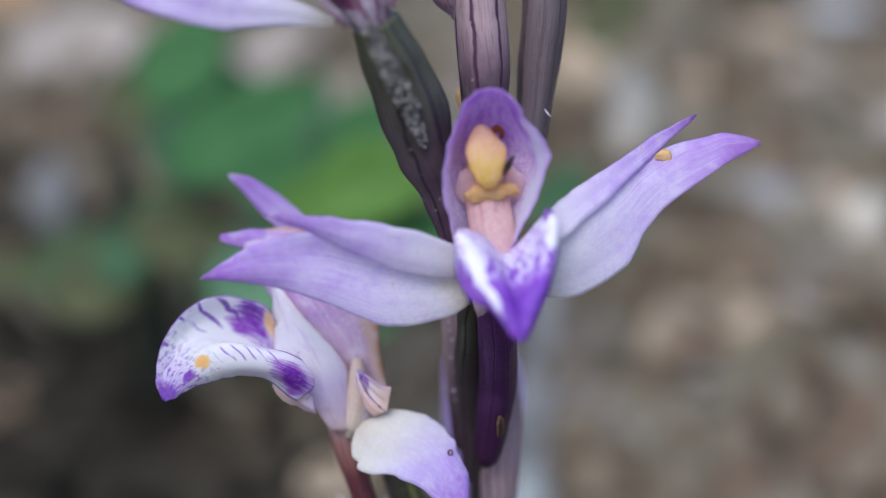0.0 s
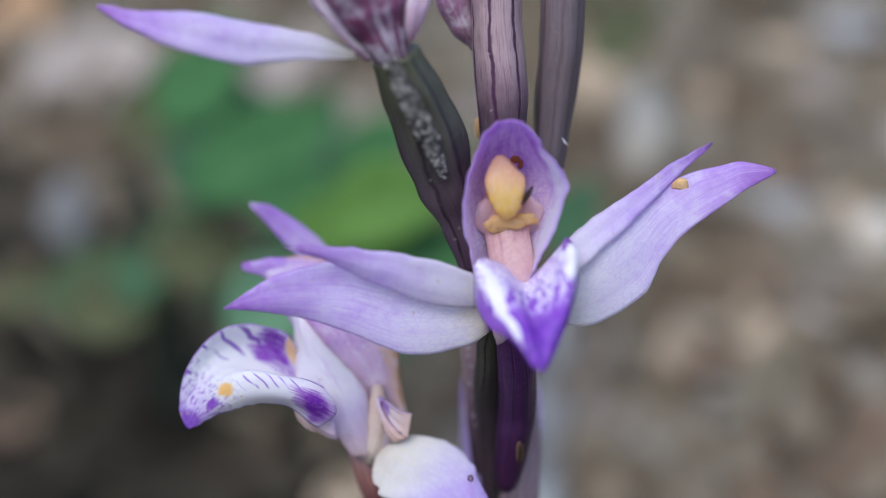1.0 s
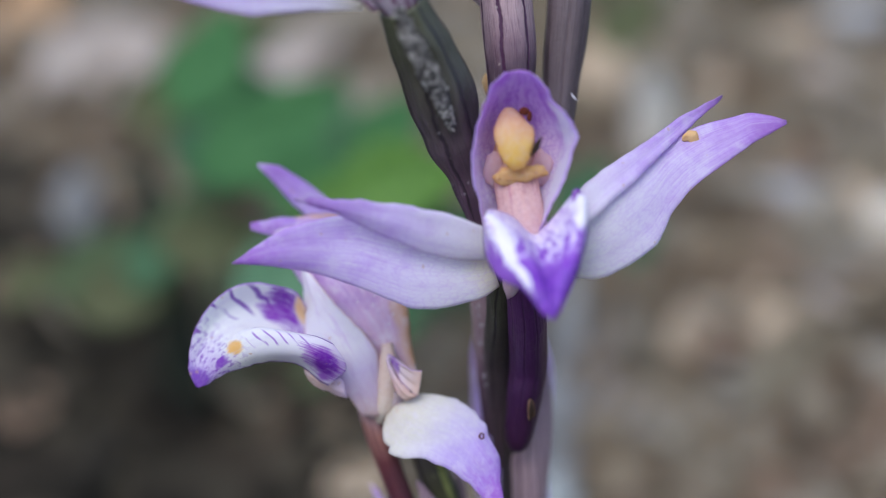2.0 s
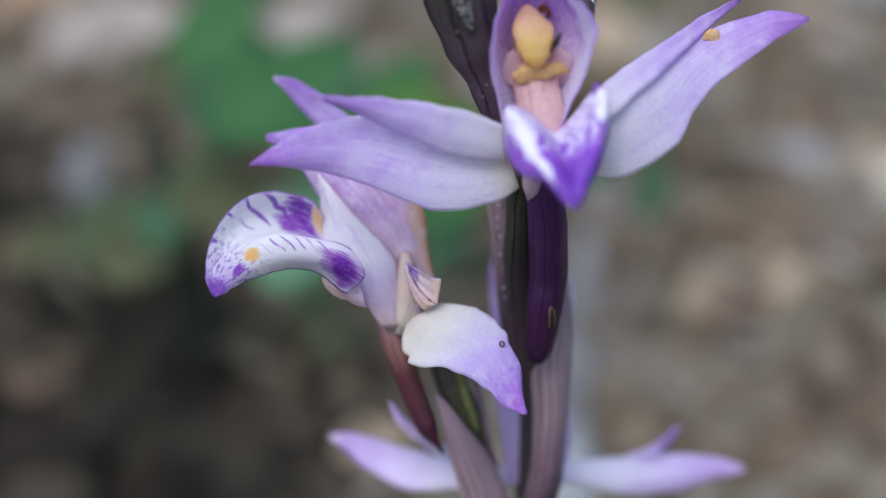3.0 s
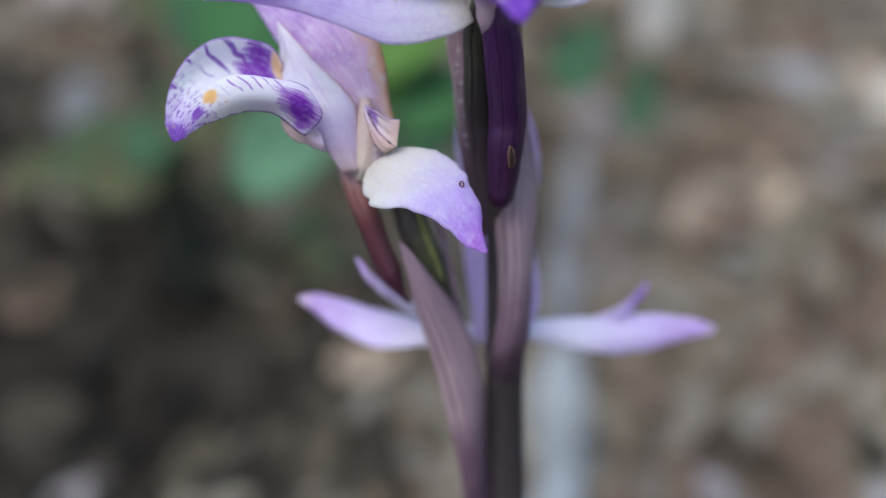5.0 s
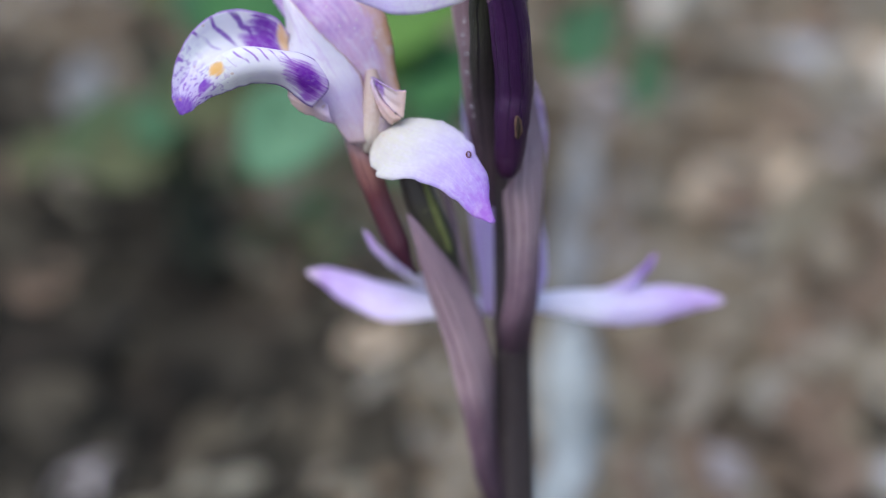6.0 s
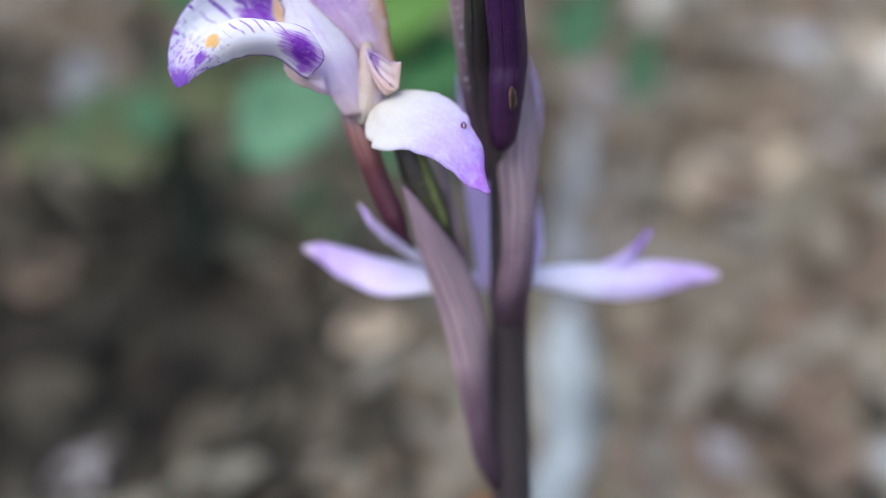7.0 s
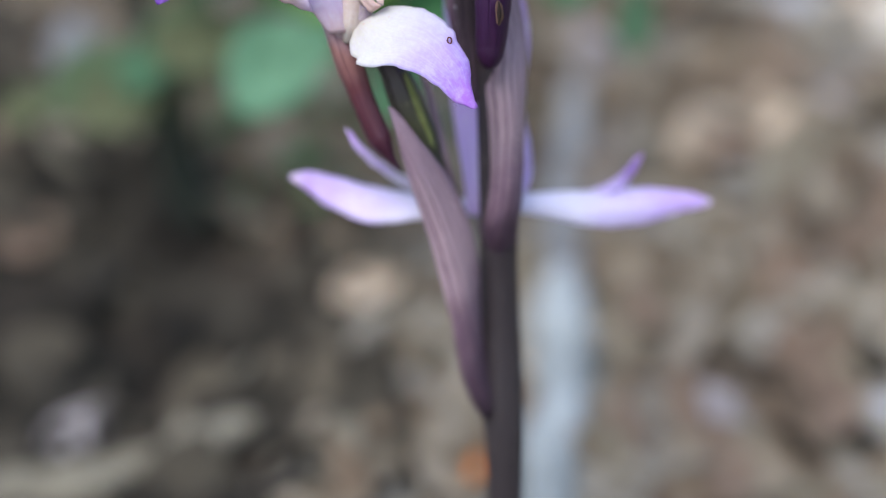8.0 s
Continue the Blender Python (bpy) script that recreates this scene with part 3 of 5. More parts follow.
def ground_height(x, y):
    """Height in mm at a place in mm."""
    near = 1.0 / (1.0 + (math.hypot(x, y - 150) / 900) ** 2)
    return bank(y) + near * (5.0 * noise.noise(Vector((x * 0.018, y * 0.018, 3.0))) + 2.2 * noise.noise(Vector((x * 0.07, y * 0.07, 8.0))))


def ground_lines(near, step, far):
    a, out = 0.0, []
    while a < near:
        out.append(a)
        a += step
    while a < far:
        out.append(a)
        step *= 1.28
        a += step
    return out


xs = ground_lines(170, 3.0, 300000)
xs = [-x for x in xs[:0:-1]] + xs
ys = [150 + y for y in ground_lines(190, 3.0, 300000)]
ys = [300 - y for y in ys[:0:-1]] + ys
bm = bmesh.new()
table = [[bm.verts.new((x * MM, y * MM, ground_height(x, y) * MM)) for x in xs] for y in ys]
for r0, r1 in zip(table, table[1:]):
    for a, b, c, d in zip(r0, r0[1:], r1[1:], r1):
        bm.faces.new((a, b, c, d)).smooth = True
me = bpy.data.meshes.new("ground")
bm.to_mesh(me)
bm.free()
me.materials.append(soil_mat)
tagged(new("ground", me), "crumbly woodland soil rising into a bank, crevice shade in its colour", "ground", kind="structure")

# ---- the orchid ----
BASE = Vector((1.5, 96.0, 0.0))
orchid = new("orchid")
orchid.location = BASE * MM
tagged(orchid, "leafless violet orchid with a dark stem and open lilac flowers", "orchid")

stem_path = [(1.5, 96.0, -6.0), (1.6, 95.6, 18.0)] + [(2.9, 95.7, 37.3), (3.2, 96.8, 49.2), (3.5, 96.9, 58.1), (3.8, 96.3, 66.3)] + [(4.2, 96.7, 91.8), (3.5, 97.8, 103.0), (3.2, 98.2, 111.6), (2.7, 99.5, 121.0), (2.4, 100.1, 125.5)]
part("stem", tube(stem_path, [2.6, 1.9, 1.75, 1.7, 2.0, 1.75, 1.6, 1.75, 1.85, 1.75, 1.7], nu=90, nv=28, ribs=7, depth=0.03), stem_mat, orchid, "dark purplish-brown fleshy stem")


# sheath that hugs the upper stem
part("bract", tube([(3.3, 94.9, 105.1), (3.3, 95.8, 110.6), (2.9, 96.8, 115.9), (2.5, 98.6, 125.0)], [1.6, 2.05, 1.95, 1.8], nu=40, nv=28, ribs=6, depth=0.035), bract_mat, orchid, "ribbed mauve sheath round the stem")
# bract below the front flower
part("bract", loft([[(2.1, 97.0, 58.5), (2.3, 95.2, 62.4), (2.9, 94.1, 65.2), (3.3, 94.3, 68.9), (3.4, 94.5, 72.4), (3.2, 94.6, 74.9), (3.6, 95.2, 77.7), (3.6, 96.1, 81.9), (3.8, 96.5, 85.6)], [(5.0, 97.0, 58.3), (5.4, 95.5, 62.2), (5.8, 94.9, 65.0), (6.2, 95.4, 68.4), (6.5, 96.1, 72.3), (6.9, 96.4, 76.7), (6.9, 97.3, 80.5), (6.1, 96.5, 85.4), (5.0, 96.5, 88.3)]], bulge=1.3, thick=0.35, crinkle=0.08, seed=4), bract_mat, orchid, "mauve bract clasping the stem")
# edge of the sheath behind the front ovary
part("bract", loft([[(0.9, 95.9, 77.6), (0.3, 96.4, 83.0), (-0.1, 96.8, 87.8), (-0.4, 97.4, 92.6), (0.3, 98.1, 97.6)], [(2.9, 96.0, 76.0), (2.6, 97.6, 82.7), (1.9, 98.2, 87.6), (1.6, 98.3, 92.4), (1.0, 98.1, 97.6)]], bulge=0.5, thick=0.3, crinkle=0.1, seed=14), bract_mat, orchid, "mauve bract with a paler edge")

beads = [pebble((x + 0.11 * math.sin(k * 5.1), y, z + 0.3 * math.sin(k * 2.3)), (0.085 + 0.04 * math.sin(k * 3.7),) * 3, k, 0.2) for k, (x, y, z) in enumerate(spline([(1.1, 94.8, 82.5), (0.9, 95.1, 85.1), (0.6, 95.6, 88.0), (0.6, 96.0, 90.7)], 15))]
part("gland_hairs", join(*beads), white_bead_mat, orchid, "row of tiny pale beads on the bract edge")

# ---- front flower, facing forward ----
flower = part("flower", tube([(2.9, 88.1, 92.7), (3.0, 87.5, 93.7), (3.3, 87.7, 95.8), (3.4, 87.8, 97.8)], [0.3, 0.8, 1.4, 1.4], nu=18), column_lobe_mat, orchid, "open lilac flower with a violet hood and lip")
part("ovary", tube([(2.4, 96.3, 74.1), (2.2, 96.4, 80.2), (2.1, 95.1, 84.8)] + [(2.2, 91.6, 89.7), (2.2, 90.2, 92.4), (2.7, 88.9, 95.3)], [0.7, 1.0, 1.25, 1.3, 1.2, 0.8], nu=44, ribs=3, depth=0.10), ovary_mat, orchid, "dark olive ovary with a paler ridge")
spur = part("spur", tube([(3.6, 92.0, 77.4), (3.9, 92.3, 79.7), (4.3, 91.9, 83.3), (4.5, 91.6, 85.9)] + [(4.3, 89.5, 90.5), (4.0, 88.6, 93.0), (3.6, 87.7, 95.8)], [1.05, 1.35, 1.55, 1.6, 1.6, 1.5, 1.0], nu=70, ribs=5, depth=0.03, blunt=1.6), spur_mat, flower, "dark purple tapering spur")
part("scar", tube([(4.6, 89.6, 81.4), (4.7, 89.55, 82.3), (4.7, 89.6, 83.2)], [0.07, 0.19, 0.07], nu=10, nv=10, flat=0.5), scar_mat, flower, "small dark slit")
part("scar_halo", pebble((4.7, 89.9, 82.3), (0.36, 0.16, 0.95), 6, 0.25), halo_mat, flower, "tan halo round the slit")

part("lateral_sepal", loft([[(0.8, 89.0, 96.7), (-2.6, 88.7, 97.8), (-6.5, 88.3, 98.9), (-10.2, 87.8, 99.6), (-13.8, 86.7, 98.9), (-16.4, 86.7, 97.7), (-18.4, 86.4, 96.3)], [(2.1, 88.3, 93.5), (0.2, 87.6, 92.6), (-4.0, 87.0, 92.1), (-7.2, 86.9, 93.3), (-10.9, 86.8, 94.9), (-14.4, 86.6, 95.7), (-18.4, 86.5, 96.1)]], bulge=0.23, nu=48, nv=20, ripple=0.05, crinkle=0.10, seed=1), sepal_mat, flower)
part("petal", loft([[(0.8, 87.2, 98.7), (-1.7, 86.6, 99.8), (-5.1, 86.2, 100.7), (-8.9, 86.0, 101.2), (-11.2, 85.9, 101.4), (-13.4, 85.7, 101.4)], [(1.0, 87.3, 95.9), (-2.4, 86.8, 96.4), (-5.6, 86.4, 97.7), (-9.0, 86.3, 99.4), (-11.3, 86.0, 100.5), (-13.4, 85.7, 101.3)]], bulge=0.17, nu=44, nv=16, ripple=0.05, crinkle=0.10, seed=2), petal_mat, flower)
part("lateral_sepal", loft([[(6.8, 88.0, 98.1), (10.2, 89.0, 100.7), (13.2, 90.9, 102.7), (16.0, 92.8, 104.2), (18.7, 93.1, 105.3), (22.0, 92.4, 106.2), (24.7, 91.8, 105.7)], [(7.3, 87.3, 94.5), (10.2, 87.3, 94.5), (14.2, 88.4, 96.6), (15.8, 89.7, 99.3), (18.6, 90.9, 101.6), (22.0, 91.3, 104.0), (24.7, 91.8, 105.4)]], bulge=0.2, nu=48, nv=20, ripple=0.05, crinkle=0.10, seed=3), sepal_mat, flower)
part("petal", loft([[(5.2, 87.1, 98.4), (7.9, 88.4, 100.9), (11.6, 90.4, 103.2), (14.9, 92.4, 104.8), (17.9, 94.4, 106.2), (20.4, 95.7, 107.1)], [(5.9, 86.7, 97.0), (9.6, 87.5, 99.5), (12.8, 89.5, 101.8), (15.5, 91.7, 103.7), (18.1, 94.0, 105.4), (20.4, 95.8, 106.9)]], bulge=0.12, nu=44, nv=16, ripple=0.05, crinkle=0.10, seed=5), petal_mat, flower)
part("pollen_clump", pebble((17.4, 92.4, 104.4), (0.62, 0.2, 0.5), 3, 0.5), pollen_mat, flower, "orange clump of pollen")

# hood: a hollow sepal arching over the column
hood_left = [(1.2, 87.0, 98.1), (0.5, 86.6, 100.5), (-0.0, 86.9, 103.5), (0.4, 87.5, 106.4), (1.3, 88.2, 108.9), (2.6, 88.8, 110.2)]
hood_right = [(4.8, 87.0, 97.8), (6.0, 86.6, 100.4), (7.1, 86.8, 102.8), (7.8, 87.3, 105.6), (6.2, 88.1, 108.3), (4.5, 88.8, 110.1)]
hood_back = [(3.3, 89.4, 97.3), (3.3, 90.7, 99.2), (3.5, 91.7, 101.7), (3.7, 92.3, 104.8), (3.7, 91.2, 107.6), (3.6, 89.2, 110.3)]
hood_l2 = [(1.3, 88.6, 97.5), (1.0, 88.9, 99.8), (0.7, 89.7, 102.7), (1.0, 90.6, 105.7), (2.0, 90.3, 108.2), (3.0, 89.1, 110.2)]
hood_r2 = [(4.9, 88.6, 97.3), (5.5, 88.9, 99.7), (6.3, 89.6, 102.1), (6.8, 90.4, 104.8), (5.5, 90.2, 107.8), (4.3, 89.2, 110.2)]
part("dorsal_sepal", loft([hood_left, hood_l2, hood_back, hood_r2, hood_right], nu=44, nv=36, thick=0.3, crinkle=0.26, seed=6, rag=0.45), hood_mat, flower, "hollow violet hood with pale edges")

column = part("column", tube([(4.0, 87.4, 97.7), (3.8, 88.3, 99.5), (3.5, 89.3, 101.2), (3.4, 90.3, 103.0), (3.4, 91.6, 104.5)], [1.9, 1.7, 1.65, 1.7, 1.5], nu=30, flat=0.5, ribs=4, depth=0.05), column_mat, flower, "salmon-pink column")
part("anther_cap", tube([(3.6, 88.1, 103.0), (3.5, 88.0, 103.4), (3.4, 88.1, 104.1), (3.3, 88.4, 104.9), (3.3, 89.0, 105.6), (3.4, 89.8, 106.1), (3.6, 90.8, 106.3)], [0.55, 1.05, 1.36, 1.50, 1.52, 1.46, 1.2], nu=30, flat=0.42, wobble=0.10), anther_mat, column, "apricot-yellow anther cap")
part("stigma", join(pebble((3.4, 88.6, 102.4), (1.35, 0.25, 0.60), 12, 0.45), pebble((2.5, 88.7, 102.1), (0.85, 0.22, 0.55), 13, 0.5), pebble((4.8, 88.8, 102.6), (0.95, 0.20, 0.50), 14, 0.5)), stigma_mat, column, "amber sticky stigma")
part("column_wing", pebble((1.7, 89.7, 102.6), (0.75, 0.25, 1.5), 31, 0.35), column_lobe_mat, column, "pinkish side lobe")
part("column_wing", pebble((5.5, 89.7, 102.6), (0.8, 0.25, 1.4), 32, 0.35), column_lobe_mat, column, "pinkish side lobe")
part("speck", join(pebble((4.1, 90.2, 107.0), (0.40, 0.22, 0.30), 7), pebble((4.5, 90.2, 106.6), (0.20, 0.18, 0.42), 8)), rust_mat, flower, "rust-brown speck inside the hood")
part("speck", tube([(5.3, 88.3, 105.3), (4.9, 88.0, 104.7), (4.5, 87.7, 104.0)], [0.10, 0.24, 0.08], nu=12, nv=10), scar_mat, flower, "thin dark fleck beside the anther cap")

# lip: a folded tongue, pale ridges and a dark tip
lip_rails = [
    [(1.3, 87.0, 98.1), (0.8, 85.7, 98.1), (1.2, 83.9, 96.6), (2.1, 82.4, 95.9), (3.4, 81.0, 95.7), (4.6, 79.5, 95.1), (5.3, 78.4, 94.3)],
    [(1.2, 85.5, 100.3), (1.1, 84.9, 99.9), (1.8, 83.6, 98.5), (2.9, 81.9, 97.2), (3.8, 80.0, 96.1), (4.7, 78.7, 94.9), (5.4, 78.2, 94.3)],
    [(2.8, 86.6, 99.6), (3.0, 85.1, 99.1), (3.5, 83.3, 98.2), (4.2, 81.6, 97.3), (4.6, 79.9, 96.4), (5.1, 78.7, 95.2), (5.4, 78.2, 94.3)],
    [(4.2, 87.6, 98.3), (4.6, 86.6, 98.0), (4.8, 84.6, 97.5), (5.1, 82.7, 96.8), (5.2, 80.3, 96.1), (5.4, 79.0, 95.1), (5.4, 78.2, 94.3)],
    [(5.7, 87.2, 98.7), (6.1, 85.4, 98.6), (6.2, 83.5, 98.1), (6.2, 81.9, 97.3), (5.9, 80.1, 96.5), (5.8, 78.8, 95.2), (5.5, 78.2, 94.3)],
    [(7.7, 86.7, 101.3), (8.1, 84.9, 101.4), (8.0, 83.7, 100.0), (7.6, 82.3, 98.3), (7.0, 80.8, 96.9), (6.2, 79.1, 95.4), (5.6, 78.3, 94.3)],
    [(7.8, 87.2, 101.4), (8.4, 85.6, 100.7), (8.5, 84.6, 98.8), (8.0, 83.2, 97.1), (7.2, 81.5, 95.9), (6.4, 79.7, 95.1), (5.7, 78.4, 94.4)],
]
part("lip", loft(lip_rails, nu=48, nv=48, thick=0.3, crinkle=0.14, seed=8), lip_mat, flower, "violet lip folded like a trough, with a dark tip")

part("lip_hook", tube([(8.0, 85.1, 100.4), (7.6, 85.4, 101.0), (7.6, 85.7, 101.6), (7.9, 86.1, 101.7), (8.3, 86.3, 101.3)], [0.06, 0.13, 0.15, 0.13, 0.06], nu=16, nv=10), hook_mat, flower, "dark purple curled edge of the lip")

# ---- side flower, seen in profile ----
side = part("flower", tube([(-8.4, 92.6, 81.0), (-7.7, 92.5, 82.0), (-6.9, 92.3, 82.9), (-6.3, 92.1, 83.6)], [1.2, 1.5, 1.4, 1.0], nu=16), neck_mat, orchid, "lilac flower turned aside with a white spotted lip")
part("lip", loft([
    [(-13.8, 93.2, 90.3), (-14.6, 93.0, 91.7), (-16.2, 92.8, 92.4), (-18.3, 92.6, 92.7), (-20.3, 92.2, 92.1), (-22.0, 91.6, 90.6), (-23.0, 90.8, 88.5), (-23.3, 90.0, 86.5), (-22.7, 89.5, 84.8)],
    [(-14.0, 93.6, 89.2), (-15.0, 93.8, 89.6), (-16.4, 93.9, 90.2), (-18.2, 93.6, 90.3), (-20.0, 93.0, 90.1), (-21.4, 92.1, 89.1), (-22.2, 91.0, 87.7), (-22.8, 90.1, 86.2), (-22.6, 89.5, 84.8)],
    [(-13.2, 92.3, 87.0), (-14.3, 92.4, 87.4), (-15.9, 92.5, 87.8), (-17.5, 92.3, 88.2), (-18.8, 91.8, 88.6), (-20.1, 91.0, 88.3), (-21.2, 90.4, 87.3), (-22.0, 89.8, 86.0), (-22.6, 89.5, 84.8)],
    [(-11.6, 88.6, 89.0), (-12.5, 88.4, 89.4), (-13.7, 88.4, 89.6), (-16.0, 88.6, 90.0), (-17.6, 89.0, 89.9), (-19.1, 89.3, 89.2), (-20.8, 89.6, 87.6), (-21.9, 89.6, 86.1), (-22.6, 89.5, 84.8)],
    [(-10.2, 88.5, 86.8), (-11.8, 88.0, 87.6), (-13.5, 87.8, 88.3), (-15.5, 87.9, 88.6), (-17.4, 88.3, 88.4), (-19.2, 88.8, 87.6), (-20.7, 89.2, 86.5), (-21.7, 89.4, 85.6), (-22.5, 89.4, 84.8)],
    [(-11.8, 89.2, 84.9), (-12.5, 89.2, 85.3), (-13.9, 89.2, 86.6), (-15.4, 89.1, 87.1), (-17.3, 89.2, 86.9), (-19.0, 89.3, 86.4), (-20.4, 89.3, 85.8), (-21.6, 89.3, 85.1), (-22.5, 89.3, 84.8)],
], nu=60, nv=56, thick=0.22, crinkle=0.08, seed=9), side_lip_mat, side, "white arching lip like a trough, with violet spots")
part("claw", loft([[(-7.2, 91.5, 81.4), (-7.7, 91.8, 84.0), (-8.0, 92.0, 86.8), (-9.2, 92.5, 88.4), (-11.1, 93.0, 90.3), (-13.0, 93.8, 92.4), (-14.1, 94.6, 93.5)], [(-9.3, 91.0, 81.4), (-10.5, 90.8, 83.3), (-11.8, 90.6, 84.0), (-13.1, 90.6, 84.7), (-13.9, 91.0, 85.6), (-14.0, 92.0, 87.1), (-14.1, 93.6, 88.8), (-14.2, 95.0, 91.4), (-14.4, 95.5, 93.5)]], bulge=0.55, nu=40, nv=20, seed=10), claw_mat, side, "whitish base of the lip")
part("claw_edge", loft([[(-10.6, 90.0, 84.9), (-11.6, 90.1, 85.6), (-12.8, 90.2, 86.0), (-13.9, 90.5, 85.9)], [(-10.4, 90.2, 83.3), (-11.7, 90.1, 83.9), (-13.0, 90.1, 84.5), (-13.9, 90.4, 85.6)]], bulge=0.35, nu=24, nv=12, seed=28), pink_flap_mat, side, "orange-pink rolled edge under the lip")
part("column", tube([(-7.2, 93.0, 87.0), (-7.1, 92.2, 85.6), (-7.2, 91.8, 83.6), (-7.6, 91.6, 81.6), (-7.9, 91.8, 80.6)], [0.5, 0.8, 0.9, 0.9, 0.5], nu=30, nv=18), tan_column_mat, side, "tan column seen from its side")
part("dorsal_sepal", loft([[(-7.1, 93.5, 82.7), (-9.5, 93.9, 86.0), (-12.2, 94.7, 89.1), (-14.5, 95.6, 91.7), (-16.1, 96.5, 94.3), (-17.7, 97.1, 96.4)], [(-4.7, 93.2, 84.3), (-5.2, 94.2, 86.5), (-5.8, 95.9, 90.8), (-7.0, 97.3, 94.0), (-10.6, 98.0, 97.0), (-17.7, 97.3, 96.6)]], bulge=0.9, nu=40, nv=20, seed=11), rear_hood_mat, side, "mauve hood edged with orange-brown")
part("petal", loft([[(-6.2, 94.7, 85.3), (-8.7, 96.6, 88.8), (-12.7, 99.2, 94.6), (-15.7, 100.1, 97.7), (-17.8, 100.5, 100.0), (-18.5, 100.6, 100.9)], [(-5.7, 94.8, 85.8), (-7.2, 96.9, 89.7), (-9.5, 99.2, 94.6), (-13.2, 100.3, 98.4), (-16.1, 100.6, 100.5), (-18.4, 100.6, 101.0)]], bulge=0.40, nu=36, nv=14, seed=12), sepal_mat, side)
part("lateral_sepal", loft([[(-7.2, 94.7, 85.3), (-10.6, 96.3, 91.0), (-14.4, 96.9, 94.6), (-16.8, 96.7, 95.4), (-18.8, 96.9, 96.1)], [(-6.7, 94.8, 85.8), (-8.6, 96.6, 91.9), (-12.5, 97.4, 96.1), (-15.8, 97.2, 97.0), (-18.8, 97.1, 96.6)]], bulge=0.5, nu=30, nv=12, seed=13), sepal_mat, side)
part("petal", loft([[(-7.1, 91.0, 86.8), (-6.4, 90.7, 86.5), (-5.5, 90.3, 86.0), (-4.2, 90.0, 85.7)], [(-6.9, 91.1, 86.2), (-6.3, 90.7, 85.2), (-5.5, 90.4, 84.2), (-4.6, 90.2, 83.4)]], bulge=-0.35, nu=24, nv=14, seed=15), fold_mat, side, "small folded pinkish-white petal with a violet base")
part("petal", loft([[(-7.0, 91.1, 86.7), (-6.8, 91.0, 85.2), (-6.3, 90.7, 83.8), (-5.6, 90.5, 82.9)], [(-6.9, 91.0, 86.2), (-6.2, 90.7, 84.9), (-5.4, 90.4, 84.0), (-4.7, 90.3, 83.4)]], bulge=0.25, nu=20, nv=10, seed=25), pink_flap_mat, side, "pinkish-white underside of the folded petal")
for k, (dx, dy, dz) in enumerate([(-9.5, 93.0, 90.9), (-8.3, 93.2, 90.6), (-8.1, 93.2, 91.3), (-7.0, 93.0, 88.9), (-6.6, 92.9, 89.8), (-10.6, 94.0, 92.4), (-7.7, 93.3, 92.2)]):
    part("dew_drop", pebble((dx, dy - 0.3, dz), (0.09, 0.07, 0.09), 50 + k, 0.1, fine=2), white_bead_mat, side)
part("lateral_sepal", loft([[(-6.1, 91.7, 82.0), (-4.3, 91.2, 83.3), (-1.6, 90.8, 82.9), (0.6, 90.1, 81.7), (1.7, 88.8, 79.5), (2.2, 87.7, 77.4), (2.5, 86.8, 75.3)], [(-7.2, 91.2, 81.7), (-7.6, 90.0, 80.5), (-7.4, 89.4, 79.9), (-6.9, 89.1, 79.5), (-7.1, 88.7, 79.1), (-6.5, 88.4, 78.9), (-3.8, 87.8, 78.7), (-1.5, 87.3, 77.7), (0.4, 86.8, 76.0), (2.4, 86.7, 75.2)]], bulge=0.25, nu=44, nv=20, seed=16, rag=0.3, crinkle=0.16), white_sepal_mat, side, "white sepal flushed violet towards its tip")
fx, fy, fz = (0.6, 89.1, 80.5)
part("speck", tube([(fx + 0.17 * math.cos(k * 0.785), fy - 0.34, fz + 0.25 * math.sin(k * 0.785)) for k in range(9)], [0.065, 0.05, 0.07, 0.055, 0.065], nu=24, nv=8), rust_mat, side, "tiny brown ring-shaped fleck")
part("spur", tube([(-9.1, 92.6, 82.5), (-8.0, 92.7, 78.5), (-6.9, 92.5, 74.8), (-5.6, 92.4, 71.2), (-4.5, 92.3, 69.3)], [1.0, 1.15, 1.0, 1.0, 0.15], nu=40, ribs=4, depth=0.03), maroon_mat, side, "maroon tapering spur")
side_ovary = part("ovary", tube([(-5.3, 94.5, 78.8), (-4.4, 94.4, 77.1), (-3.4, 94.2, 74.1), (-2.2, 94.9, 69.8), (-1.1, 95.8, 65.2)], [0.9, 1.3, 1.4, 1.2, 0.7], nu=36, ribs=6, depth=0.08), green_ovary_mat, orchid, "dark ovary with yellow-green ridges")
part("ridge", tube([(-3.5, 93.2, 77.5), (-2.6, 93.1, 74.7), (-1.9, 93.6, 71.9), (-1.4, 94.7, 69.1)], [0.2, 0.36, 0.36, 0.2], nu=24, nv=12, wobble=0.3), rib_mat, side_ovary, "yellow-green ridge")
part("bract", loft([[(1.4, 94.7, 44.1), (-0.1, 94.0, 47.7), (-1.1, 93.1, 55.3), (-2.5, 92.8, 63.0), (-3.8, 92.2, 68.6), (-4.5, 91.8, 72.2), (-5.0, 91.9, 74.9)], [(2.3, 95.4, 46.4), (1.4, 95.8, 53.6), (1.7, 95.5, 59.8), (0.9, 94.8, 64.5), (-0.6, 94.0, 68.2), (-2.5, 92.4, 71.7), (-4.7, 91.9, 74.9)]], bulge=0.9, nu=44, nv=18, thick=0.4, seed=17), bract_mat, orchid, "long mauve bract running down to the stem")
